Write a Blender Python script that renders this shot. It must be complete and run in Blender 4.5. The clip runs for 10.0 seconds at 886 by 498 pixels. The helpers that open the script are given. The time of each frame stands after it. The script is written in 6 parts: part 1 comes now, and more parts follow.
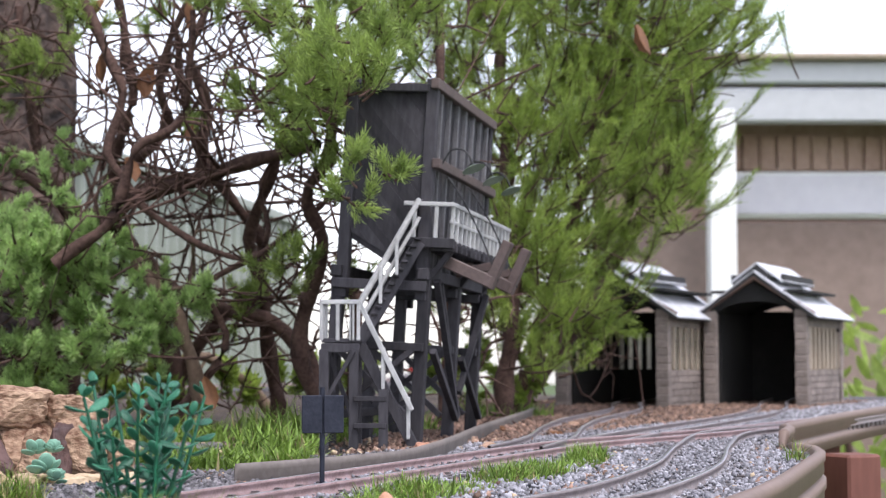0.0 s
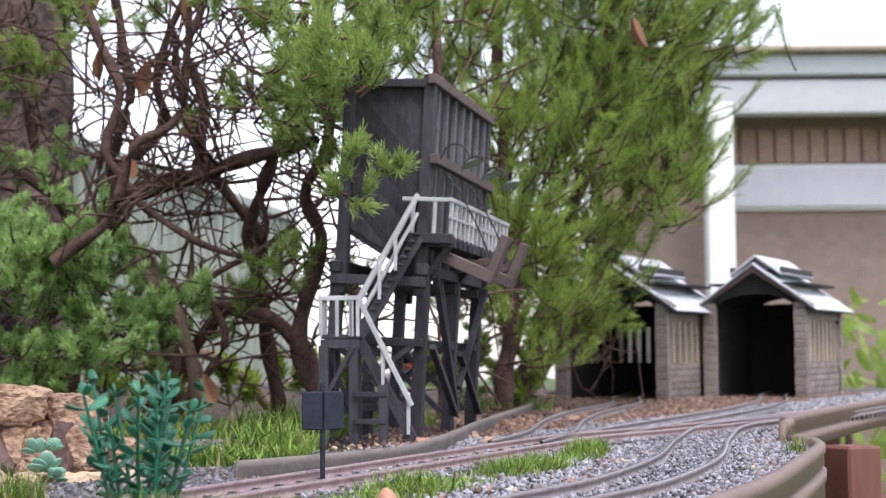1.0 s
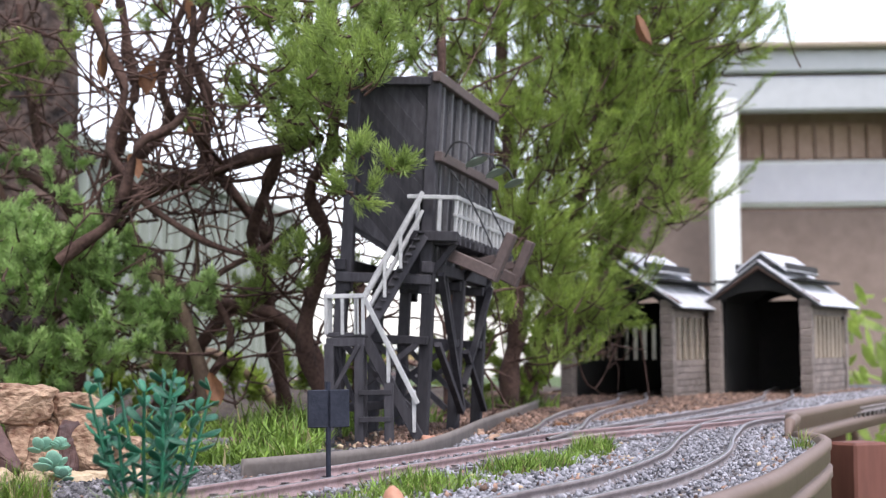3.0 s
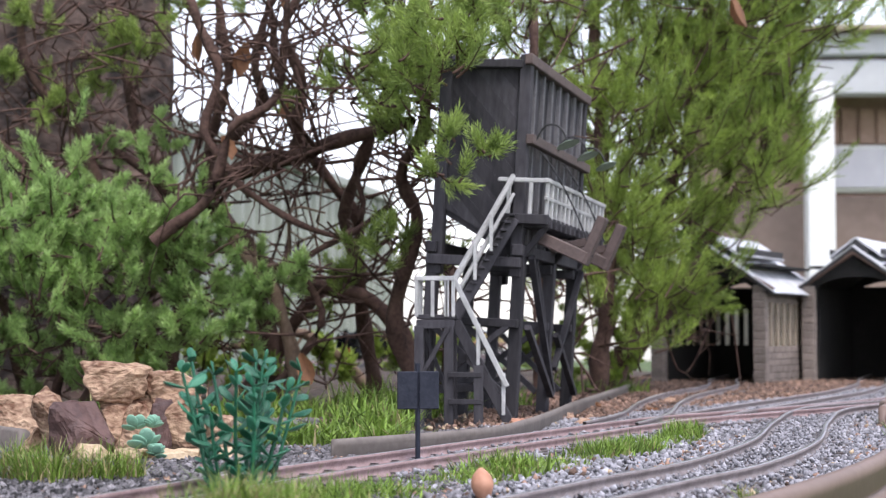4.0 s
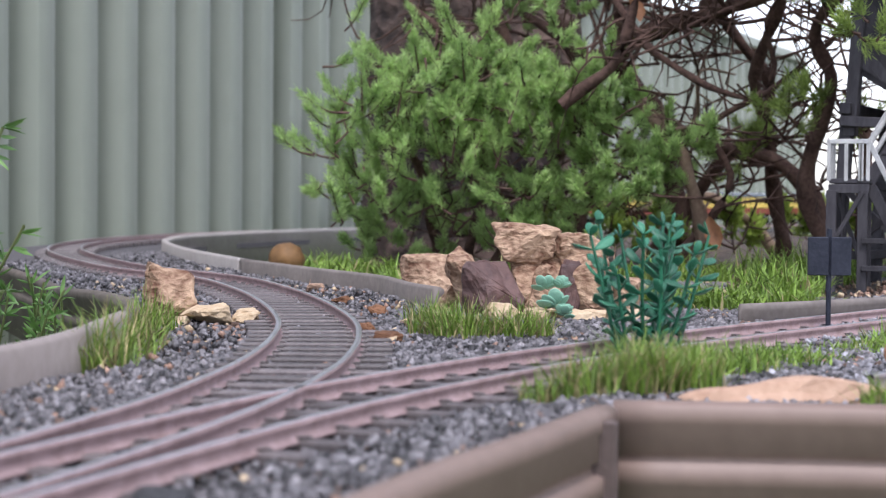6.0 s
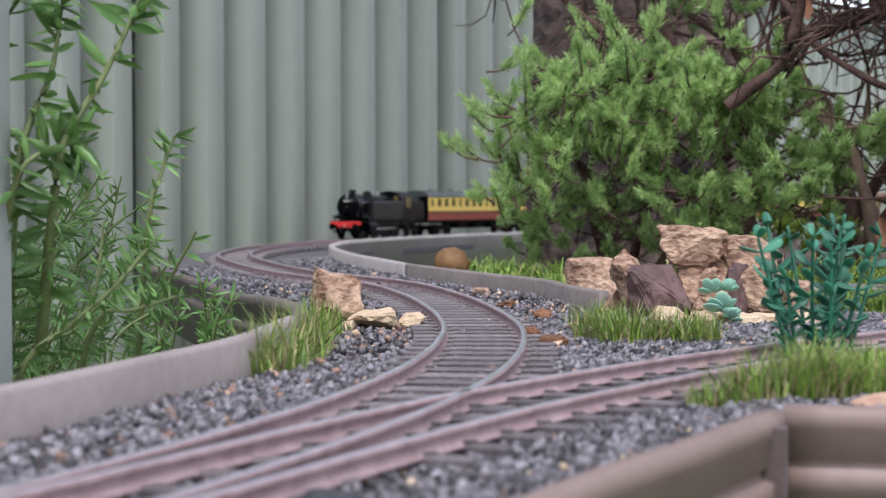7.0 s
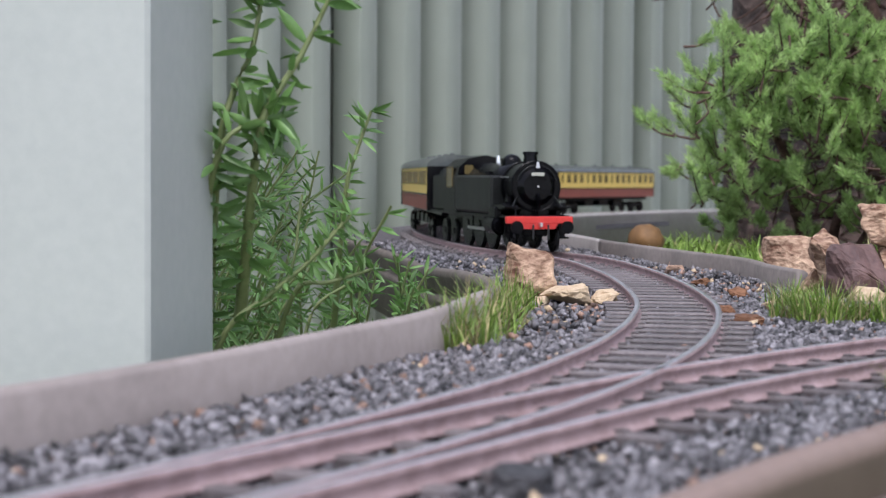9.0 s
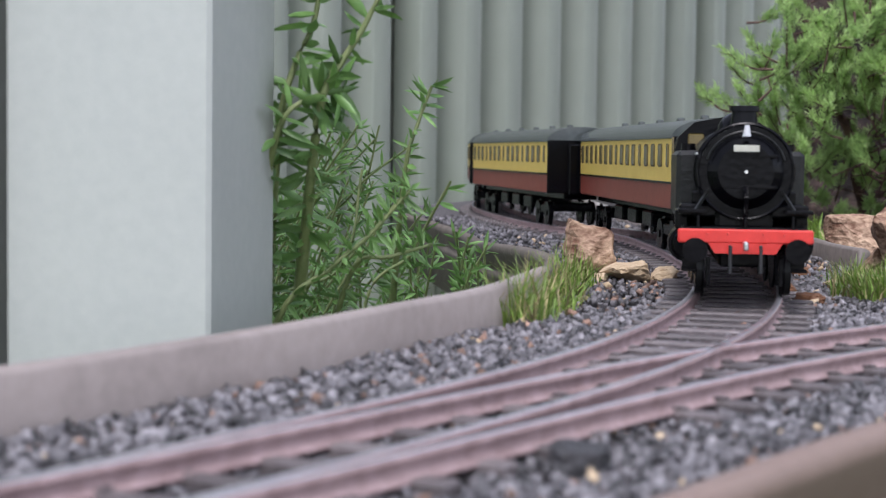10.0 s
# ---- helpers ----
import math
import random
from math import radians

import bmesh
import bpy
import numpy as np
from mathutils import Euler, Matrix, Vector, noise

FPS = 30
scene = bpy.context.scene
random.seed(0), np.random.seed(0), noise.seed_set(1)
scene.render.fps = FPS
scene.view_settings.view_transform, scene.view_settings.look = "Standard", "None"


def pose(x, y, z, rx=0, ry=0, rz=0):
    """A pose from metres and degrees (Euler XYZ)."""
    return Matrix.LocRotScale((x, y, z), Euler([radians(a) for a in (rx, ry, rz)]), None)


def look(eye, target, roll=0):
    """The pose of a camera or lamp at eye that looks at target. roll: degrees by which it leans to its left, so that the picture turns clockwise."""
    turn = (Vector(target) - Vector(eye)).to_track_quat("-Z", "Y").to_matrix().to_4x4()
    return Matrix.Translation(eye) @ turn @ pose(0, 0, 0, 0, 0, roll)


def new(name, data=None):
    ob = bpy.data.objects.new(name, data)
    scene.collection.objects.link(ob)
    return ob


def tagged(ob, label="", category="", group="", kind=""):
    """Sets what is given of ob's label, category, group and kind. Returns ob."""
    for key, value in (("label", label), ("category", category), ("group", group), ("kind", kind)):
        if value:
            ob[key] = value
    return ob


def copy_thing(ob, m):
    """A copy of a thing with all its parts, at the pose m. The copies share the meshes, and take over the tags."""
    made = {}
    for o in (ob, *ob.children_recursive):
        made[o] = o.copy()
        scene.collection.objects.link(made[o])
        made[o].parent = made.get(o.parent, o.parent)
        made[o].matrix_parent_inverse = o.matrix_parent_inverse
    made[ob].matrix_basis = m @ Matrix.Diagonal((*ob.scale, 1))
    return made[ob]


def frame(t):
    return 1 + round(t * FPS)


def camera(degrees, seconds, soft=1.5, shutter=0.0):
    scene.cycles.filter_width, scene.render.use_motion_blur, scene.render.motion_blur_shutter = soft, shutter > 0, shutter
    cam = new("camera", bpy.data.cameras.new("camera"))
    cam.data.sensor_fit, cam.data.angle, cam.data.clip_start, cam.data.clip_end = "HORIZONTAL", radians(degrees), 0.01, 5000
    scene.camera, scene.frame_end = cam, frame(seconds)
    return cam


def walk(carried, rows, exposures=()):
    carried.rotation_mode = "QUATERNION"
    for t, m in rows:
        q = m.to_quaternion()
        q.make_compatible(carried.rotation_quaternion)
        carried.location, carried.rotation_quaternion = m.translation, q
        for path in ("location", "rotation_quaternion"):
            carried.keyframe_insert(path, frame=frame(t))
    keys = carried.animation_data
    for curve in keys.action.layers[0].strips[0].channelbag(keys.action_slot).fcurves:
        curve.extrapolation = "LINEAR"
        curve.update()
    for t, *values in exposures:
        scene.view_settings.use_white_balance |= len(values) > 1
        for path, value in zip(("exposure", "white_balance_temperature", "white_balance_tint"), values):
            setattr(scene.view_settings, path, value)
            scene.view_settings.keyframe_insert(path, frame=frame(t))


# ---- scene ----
from math import sin, cos, pi, hypot, atan2
cam = camera(30.26, 10.0, soft=1.15)
cam.data.dof.use_dof = True
cam.data.dof.focus_distance = 0.82
cam.data.dof.aperture_fstop = 26
EYE = (0.0, 0.0, 0.059)
# seconds, heading to the right of north, tilt upwards, lean, in degrees
PAN = [
    (0, -0.000, 3.920, 0.000),
    (0.5, -0.085, 3.792, -0.195),
    (1, 0.047, 3.755, -0.487),
    (1.5, 0.094, 3.752, -0.459),
    (2, 0.065, 3.785, -0.587),
    (3.3, -0.345, 3.595, -0.792),
    (3.5, -1.103, 3.527, -0.475),
    (4, -3.309, 3.091, -0.049),
    (4.5, -5.984, 1.686, 0.278),
    (5, -9.940, 0.070, 0.522),
    (5.5, -13.391, -0.632, 0.595),
    (6, -17.458, -1.743, 0.463),
    (6.2, -18.798, -1.773, 0.196),
    (7.3, -24.562, -1.510, -0.115),
    (7.5, -25.383, -1.462, -0.161),
    (8, -27.106, -1.881, 0.108),
    (8.5, -27.833, -2.117, 0.249),
    (9, -29.970, -2.488, 0.357),
    (9.5, -31.543, -2.898, 0.726),
    (10, -32.035, -3.364, 0.726),
]
walk(cam, [(t, pose(*EYE, 0, 0, -a) @ pose(0, 0, 0, 90 + p) @ pose(0, 0, 0, 0, 0, r)) for t, a, p, r in PAN],
     exposures=[(0.0, 1.0, 6420, 17), (4.0, 1.0, 6420, 17), (6.0, 0.97, 6250, 17), (10.0, 0.93, 6230, 17)])

# ---- light: bright overcast daylight ----
world = bpy.data.worlds.new("overcast_sky")
scene.world = world
world.use_nodes = True
wn = world.node_tree
sky = wn.nodes.new("ShaderNodeTexSky")
sky.sky_type, sky.sun_disc = "NISHITA", False
sky.sun_elevation, sky.sun_rotation = radians(62), radians(156)
grey = wn.nodes.new("ShaderNodeHueSaturation")
grey.inputs["Saturation"].default_value = 0.42
grey.inputs["Value"].default_value = 1.25
wn.links.new(sky.outputs[0], grey.inputs["Color"])
wn.links.new(grey.outputs[0], wn.nodes["Background"].inputs[0])
wn.nodes["Background"].inputs[1].default_value = 0.15
sun = new("sun", bpy.data.lights.new("sun", "SUN"))
sun.data.energy, sun.data.angle, sun.data.color = 1.45, radians(16), (1.0, 0.98, 0.95)
sun.matrix_world = look((0.9, -2.0, 4.2), (0.0, 0.0, 0.0))


# ---- materials ----
def mat(name, dark, light, scale=40.0, rough=0.7, bump=0.3, metal=0.0, fine=6.0, vary=0.0, island=0.0, spec=0.5, stretch=(1, 1, 1), trans=0.0, size=0.002, contrast=(0.3, 0.7)):
    m = bpy.data.materials.new(name)
    m.use_nodes = True
    n, l = m.node_tree.nodes, m.node_tree.links
    b = n["Principled BSDF"]
    b.inputs["Roughness"].default_value = rough
    b.inputs["Metallic"].default_value = metal
    b.inputs["Specular IOR Level"].default_value = spec
    co = n.new("ShaderNodeTexCoord")
    mp = n.new("ShaderNodeMapping")
    mp.inputs["Scale"].default_value = stretch
    l.new(co.outputs["Object"], mp.inputs[0])
    big, small = n.new("ShaderNodeTexNoise"), n.new("ShaderNodeTexNoise")
    for tex, s in ((big, scale), (small, scale * fine)):
        tex.inputs["Scale"].default_value = s
        tex.inputs["Detail"].default_value = 5
        l.new(mp.outputs[0], tex.inputs["Vector"])
    mixf = n.new("ShaderNodeMix")
    mixf.inputs[0].default_value = 0.45
    l.new(big.outputs["Fac"], mixf.inputs[2])
    l.new(small.outputs["Fac"], mixf.inputs[3])
    ramp = n.new("ShaderNodeValToRGB")
    ramp.color_ramp.elements[0].position, ramp.color_ramp.elements[1].position = contrast
    ramp.color_ramp.elements[0].color, ramp.color_ramp.elements[1].color = (*dark, 1), (*light, 1)
    l.new(mixf.outputs[0], ramp.inputs[0])
    colour = ramp.outputs[0]
    if vary or island:
        hs = n.new("ShaderNodeHueSaturation")
        rnd = n.new("ShaderNodeObjectInfo").outputs["Random"] if vary else n.new("ShaderNodeNewGeometry").outputs["Random Per Island"]
        mr = n.new("ShaderNodeMapRange")
        amount = vary or island
        mr.inputs[3].default_value, mr.inputs[4].default_value = 1 - amount, 1 + amount
        l.new(rnd, mr.inputs[0])
        l.new(mr.outputs[0], hs.inputs["Value"])
        l.new(colour, hs.inputs["Color"])
        colour = hs.outputs[0]
    l.new(colour, b.inputs["Base Color"])
    if trans:
        tr = n.new("ShaderNodeBsdfTranslucent")
        l.new(colour, tr.inputs[0])
        ms = n.new("ShaderNodeMixShader")
        ms.inputs[0].default_value = trans
        l.new(b.outputs[0], ms.inputs[1])
        l.new(tr.outputs[0], ms.inputs[2])
        l.new(ms.outputs[0], n["Material Output"].inputs[0])
    if bump:
        bp = n.new("ShaderNodeBump")
        bp.inputs["Strength"].default_value = bump
        bp.inputs["Distance"].default_value = size
        l.new(mixf.outputs[0], bp.inputs["Height"])
        l.new(bp.outputs[0], b.inputs["Normal"])
    return m


M_ballast = mat("ballast_dust", (0.04, 0.037, 0.04), (0.12, 0.112, 0.118), 120, 0.9, 0.8)
M_brown = mat("brown_ballast_dust", (0.07, 0.05, 0.04), (0.2, 0.145, 0.115), 100, 0.9, 0.8)
M_stone = mat("blue_metal_chips", (0.019, 0.0185, 0.0205), (0.2, 0.188, 0.196), 160, 0.55, 0.4, island=0.95)
M_stone_pale = mat("pale_grey_chips", (0.12, 0.118, 0.13), (0.38, 0.375, 0.405), 160, 0.75, 0.4, island=0.6)
M_stone_brown = mat("red_brown_chips", (0.09, 0.05, 0.035), (0.3, 0.19, 0.14), 160, 0.8, 0.4, island=0.7)
M_rust = mat("rusty_rail_side", (0.18, 0.114, 0.109), (0.42, 0.3, 0.295), 150, 0.65, 0.3, fine=8)
M_railgrey = mat("grey_brown_rail_side", (0.13, 0.105, 0.10), (0.29, 0.25, 0.25), 150, 0.6, 0.3, fine=8)
M_steel = mat("worn_rail_head", (0.42, 0.41, 0.43), (0.66, 0.65, 0.68), 90, 0.32, 0.1, metal=0.85)
M_sleeper = mat("sleeper_plastic", (0.045, 0.038, 0.038), (0.165, 0.14, 0.139), 150, 0.5, 0.3, vary=0.35)
M_edging = mat("taupe_plastic_edging", (0.155, 0.109, 0.09), (0.235, 0.17, 0.143), 12, 0.5, 0.12, spec=0.3, fine=14, contrast=(0.2, 0.8))
M_edgegrey = mat("grey_taupe_edging", (0.2, 0.17, 0.155), (0.3, 0.258, 0.238), 14, 0.55, 0.15, spec=0.3, fine=14)
M_plinth = mat("pale_weathered_fascia", (0.27, 0.245, 0.225), (0.4, 0.365, 0.34), 10, 0.7, 0.2, fine=12)
M_edgedark = mat("dark_brown_edging", (0.06, 0.05, 0.04), (0.17, 0.14, 0.115), 40, 0.8, 0.3)
M_dirtedge = mat("grey_dirty_edging", (0.11, 0.093, 0.083), (0.215, 0.185, 0.166), 40, 0.7, 0.3)
M_soil = mat("garden_soil", (0.02, 0.015, 0.011), (0.1, 0.072, 0.054), 30, 0.95, 0.9, size=0.01)
M_lawn = mat("lawn_ground", (0.03, 0.05, 0.015), (0.1, 0.15, 0.04), 8, 0.95, 0.8, size=0.02)
M_tower = mat("weathered_tower_timber", (0.022, 0.021, 0.025), (0.066, 0.062, 0.069), 60, 0.8, 0.4, vary=0.3, spec=0.25, stretch=(1, 1, 0.25))
M_towerbrown = mat("brown_tower_timber", (0.06, 0.042, 0.038), (0.12, 0.085, 0.078), 60, 0.7, 0.3, vary=0.15)
M_rail_white = mat("grey_painted_handrail", (0.3, 0.3, 0.3), (0.5, 0.5, 0.49), 90, 0.7, 0.25, vary=0.15)
M_shed = mat("grey_shed_block", (0.15, 0.122, 0.107), (0.3, 0.25, 0.22), 45, 0.85, 0.4, vary=0.18)
M_shedtan = mat("tan_shed_post", (0.27, 0.215, 0.16), (0.42, 0.35, 0.27), 50, 0.8, 0.3, vary=0.12)
# black of the gables; also paints the shade inside the sheds
M_sheddark = mat("black_gable_and_shed_shade", (0.008, 0.008, 0.008), (0.02, 0.019, 0.018), 30, 0.9, 0.2)
M_slate = mat("pale_slate_roof", (0.45, 0.46, 0.49), (0.68, 0.69, 0.72), 70, 0.5, 0.4, vary=0.15)
M_roofdark = mat("dark_roof_trim", (0.02, 0.02, 0.022), (0.05, 0.048, 0.05), 60, 0.7, 0.3)
M_arch = mat("red_brown_gable_board", (0.1, 0.055, 0.04), (0.2, 0.125, 0.1), 60, 0.75, 0.3)
M_bark = mat("rough_grey_bark", (0.010, 0.006, 0.005), (0.145, 0.098, 0.08), 8, 0.9, 1.0, fine=6, stretch=(1, 1, 1.3), size=0.02, contrast=(0.4, 0.63))
M_twig = mat("brown_twig_bark", (0.022, 0.012, 0.010), (0.15, 0.092, 0.074), 60, 0.9, 0.6, size=0.002, spec=0.2)
M_twigpale = mat("dry_pale_branch", (0.1, 0.065, 0.045), (0.26, 0.18, 0.125), 50, 0.85, 0.5)
M_leaf = mat("yellow_green_needles", (0.10, 0.165, 0.026), (0.42, 0.54, 0.115), 22, 0.5, 0.0, island=0.3, trans=0.45)
M_leafdark = mat("deep_green_needles", (0.13, 0.2, 0.045), (0.42, 0.54, 0.14), 22, 0.55, 0.0, island=0.35, trans=0.45)
M_leafblue = mat("bush_green_leaves", (0.22, 0.36, 0.11), (0.58, 0.75, 0.32), 22, 0.55, 0.0, island=0.3, trans=0.58)
M_leafshrub = mat("rosemary_leaves", (0.055, 0.135, 0.035), (0.18, 0.32, 0.085), 30, 0.45, 0.0, island=0.35, trans=0.25)
M_stemgreen = mat("green_plant_stem", (0.09, 0.13, 0.04), (0.2, 0.23, 0.09), 60, 0.6, 0.2)
M_grass = mat("artificial_grass_blades", (0.06, 0.125, 0.015), (0.27, 0.4, 0.07), 60, 0.6, 0.0, island=0.5, trans=0.3)
M_straw = mat("dry_grass_blades", (0.2, 0.17, 0.07), (0.42, 0.36, 0.18), 60, 0.7, 0.0, island=0.4, trans=0.2)
M_plastic = mat("sea_green_plastic_leaf", (0.006, 0.07, 0.036), (0.037, 0.2, 0.112), 120, 0.36, 0.25, vary=0.4)
M_succ = mat("mint_green_plastic_rosette", (0.045, 0.17, 0.11), (0.26, 0.44, 0.33), 160, 0.5, 0.2, island=0.25)
M_rock = mat("banded_sandstone_rock", (0.13, 0.058, 0.032), (0.55, 0.385, 0.26), 42, 0.85, 1.0, fine=6, size=0.006, contrast=(0.38, 0.64), stretch=(1, 1, 1.6))
M_rockred = mat("purple_brown_rock_face", (0.035, 0.018, 0.018), (0.15, 0.085, 0.075), 40, 0.65, 0.8, size=0.004)
M_pebble = mat("cream_pebble", (0.34, 0.24, 0.135), (0.62, 0.49, 0.34), 90, 0.85, 0.5)
M_flat = mat("orange_flat_stone", (0.31, 0.185, 0.12), (0.49, 0.335, 0.24), 60, 0.85, 0.6)
M_fence = mat("pale_green_steel_sheet", (0.212, 0.238, 0.196), (0.257, 0.284, 0.237), 3, 0.4, 0.05, contrast=(0.1, 0.9))
M_post = mat("pale_grey_painted_post", (0.335, 0.352, 0.325), (0.395, 0.41, 0.378), 10, 0.5, 0.12, fine=20)
M_white = mat("white_painted_timber", (0.72, 0.72, 0.7), (0.82, 0.82, 0.8), 4, 0.5, 0.1)
M_brick = mat("brown_brick_wall", (0.28, 0.18, 0.14), (0.44, 0.31, 0.25), 5, 0.85, 0.4, size=0.02)
M_housedark = mat("shaded_brown_blind", (0.19, 0.135, 0.11), (0.28, 0.21, 0.175), 4, 0.8, 0.1)
M_redwood = mat("red_stained_timber", (0.11, 0.035, 0.025), (0.22, 0.085, 0.06), 20, 0.65, 0.3, stretch=(1, 1, 0.2))
M_black = mat("black_loco_paint", (0.0008, 0.0008, 0.0012), (0.003, 0.003, 0.0042), 60, 0.25, 0.15, spec=0.12)
# grey of small parts; on the side tanks it paints the gloss of black
M_greyloco = mat("loco_grey_and_tank_gloss", (0.004, 0.0045, 0.0045), (0.014, 0.015, 0.014), 60, 0.35, 0.2, spec=0.25)
M_red = mat("red_buffer_beam_paint", (0.45, 0.02, 0.014), (0.62, 0.035, 0.025), 60, 0.4, 0.1)
M_cream = mat("cream_coach_paint", (0.62, 0.43, 0.085), (0.72, 0.53, 0.13), 30, 0.4, 0.06)
M_maroon = mat("crimson_coach_paint", (0.18, 0.035, 0.022), (0.27, 0.06, 0.04), 40, 0.4, 0.06)
M_roof = mat("grey_coach_roof", (0.035, 0.042, 0.04), (0.075, 0.085, 0.082), 30, 0.22, 0.1)
M_glass = mat("dark_coach_window", (0.07, 0.052, 0.018), (0.15, 0.115, 0.045), 30, 0.15, 0.0)
M_chrome = mat("bright_steel", (0.5, 0.5, 0.5), (0.7, 0.7, 0.7), 60, 0.3, 0.1, metal=0.9)
M_plate = mat("white_number_plate", (0.34, 0.34, 0.28), (0.45, 0.45, 0.38), 90, 0.5, 0.0)
M_sign = mat("dark_blue_sign_back", (0.01, 0.012, 0.02), (0.032, 0.036, 0.052), 90, 0.6, 0.2, spec=0.2)
M_lampshade = mat("green_enamel_shade", (0.1, 0.16, 0.12), (0.28, 0.36, 0.29), 90, 0.4, 0.1)
M_cable = mat("black_cable", (0.01, 0.01, 0.011), (0.025, 0.025, 0.026), 60, 0.5, 0.1)
M_fascia = mat("grey_white_fascia", (0.42, 0.43, 0.44), (0.5, 0.51, 0.52), 4, 0.5, 0.1)
M_window = mat("pale_lavender_curtain", (0.55, 0.53, 0.58), (0.66, 0.64, 0.68), 3, 0.4, 0.0)
M_batten = mat("grey_weathered_batten", (0.085, 0.083, 0.09), (0.16, 0.157, 0.165), 60, 0.75, 0.3, vary=0.2)
M_frost = mat("frosted_window_plastic", (0.6, 0.58, 0.5), (0.75, 0.73, 0.65), 60, 0.5, 0.0, trans=0.9)
M_deadleaf = mat("dry_brown_leaf", (0.13, 0.055, 0.025), (0.3, 0.14, 0.065), 60, 0.7, 0.4, vary=0.3, trans=0.2)
M_clay = mat("rusty_round_pot", (0.07, 0.035, 0.012), (0.2, 0.1, 0.03), 30, 0.7, 0.5)
M_acorn = mat("peach_acorn_pebble", (0.36, 0.15, 0.085), (0.55, 0.3, 0.2), 60, 0.6, 0.3)


# ---- mesh helpers ----
def link(name, me, material, parent=None, label="", m=None):
    ob = new(name, me)
    if material and not me.materials:
        for one in (material if isinstance(material, (list, tuple)) else (material,)):
            me.materials.append(one)
    if parent:
        ob.parent = parent
    if m is not None:
        ob.matrix_basis = m
    return tagged(ob, label)


def part(name, bm, material, parent=None, label="", m=None, smooth=False):
    me = bpy.data.meshes.new(name)
    if smooth:
        for f in bm.faces:
            f.smooth = True
    bm.to_mesh(me)
    bm.free()
    return link(name, me, material, parent, label, m)


def arrays(name, verts, faces, material, parent=None, label="", m=None, smooth=False, index=None):
    """One mesh from arrays of vertices and of faces with the same number of corners."""
    verts, faces = np.asarray(verts, float).reshape(-1, 3), np.asarray(faces, int)
    k = faces.shape[1]
    me = bpy.data.meshes.new(name)
    me.vertices.add(len(verts))
    me.vertices.foreach_set("co", verts.ravel())
    me.loops.add(faces.size)
    me.loops.foreach_set("vertex_index", faces.ravel())
    me.polygons.add(len(faces))
    me.polygons.foreach_set("loop_start", np.arange(len(faces)) * k)
    if smooth:
        me.polygons.foreach_set("use_smooth", np.ones(len(faces), bool))
    if index is not None:
        me.polygons.foreach_set("material_index", np.asarray(index, int))
    me.update(calc_edges=True)
    return link(name, me, material, parent, label, m)


def add_box(bm, size, m=None, bevel=0.0, index=0):
    old = set(bm.faces)
    r = bmesh.ops.create_cube(bm, size=1.0, matrix=(m or Matrix()) @ Matrix.Diagonal((*size, 1)))
    if bevel:
        edges = list({e for v in r["verts"] for e in v.link_edges})
        bmesh.ops.bevel(bm, geom=edges, offset=bevel, segments=1, affect="EDGES")
    for f in bm.faces:
        if f not in old:
            f.material_index = index
    return bm


def box(size, m=None, bevel=0.0):
    return add_box(bmesh.new(), size, m, bevel)


def bmesh_from(form):
    """A bmesh from arrays of vertices and faces."""
    bm = bmesh.new()
    vs = [bm.verts.new(p) for p in form[0]]
    for f in form[1]:
        bm.faces.new([vs[i] for i in f])
    return bm


def beam(a, b, w, d, bevel=0.0, up=(0, 0, 1)):
    """A bar of width w and depth d from a to b."""
    a, b = Vector(a), Vector(b)
    z = (b - a).normalized()
    x = Vector(up).cross(z)
    if x.length < 1e-4:
        x = Vector((1, 0, 0))
    x.normalize()
    y = z.cross(x)
    m = Matrix((x, y, z)).transposed().to_4x4()
    return box((w, d, (b - a).length), Matrix.Translation((a + b) / 2) @ m, bevel)


def add_cyl(bm, r1, r2, depth, m=None, seg=20):
    bmesh.ops.create_cone(bm, cap_ends=True, segments=seg, radius1=r1, radius2=r2, depth=depth, matrix=m or Matrix())
    return bm


def prism(points, depth, m=None):
    """A flat outline in x, z with a thickness along y, from y = 0."""
    bm = bmesh.new()
    a = [bm.verts.new((x, 0, z)) for x, z in points]
    f = bm.faces.new(a)
    r = bmesh.ops.extrude_face_region(bm, geom=[f])
    bmesh.ops.translate(bm, vec=(0, depth, 0), verts=[v for v in r["geom"] if isinstance(v, bmesh.types.BMVert)])
    bmesh.ops.recalc_face_normals(bm, faces=bm.faces)
    if m is not None:
        bm.transform(m)
    return bm


def spline(pts, step=0.01):
    """Points at even steps along a smooth line through pts."""
    p = np.array(pts, float)
    q = np.vstack([2 * p[0] - p[1], p, 2 * p[-1] - p[-2]])
    out = []
    for i in range(1, len(q) - 2):
        n = max(2, int(np.linalg.norm(q[i + 1] - q[i]) / 0.004))
        t = np.linspace(0, 1, n, endpoint=False)[:, None]
        a, b, c, d = q[i - 1:i + 3]
        out.append(0.5 * (2 * b + (c - a) * t + (2 * a - 5 * b + 4 * c - d) * t ** 2 + (3 * b - a - 3 * c + d) * t ** 3))
    out = np.vstack(out + [p[-1:]])
    s = np.r_[0, np.cumsum(np.linalg.norm(np.diff(out, axis=0), axis=1))]
    k = np.linspace(0, s[-1], max(2, int(s[-1] / step) + 1))
    return np.stack([np.interp(k, s, out[:, j]) for j in range(p.shape[1])], 1)


def normals2(line):
    d = np.gradient(line[:, :2], axis=0)
    d /= np.linalg.norm(d, axis=1)[:, None]
    return np.stack([d[:, 1], -d[:, 0]], 1)


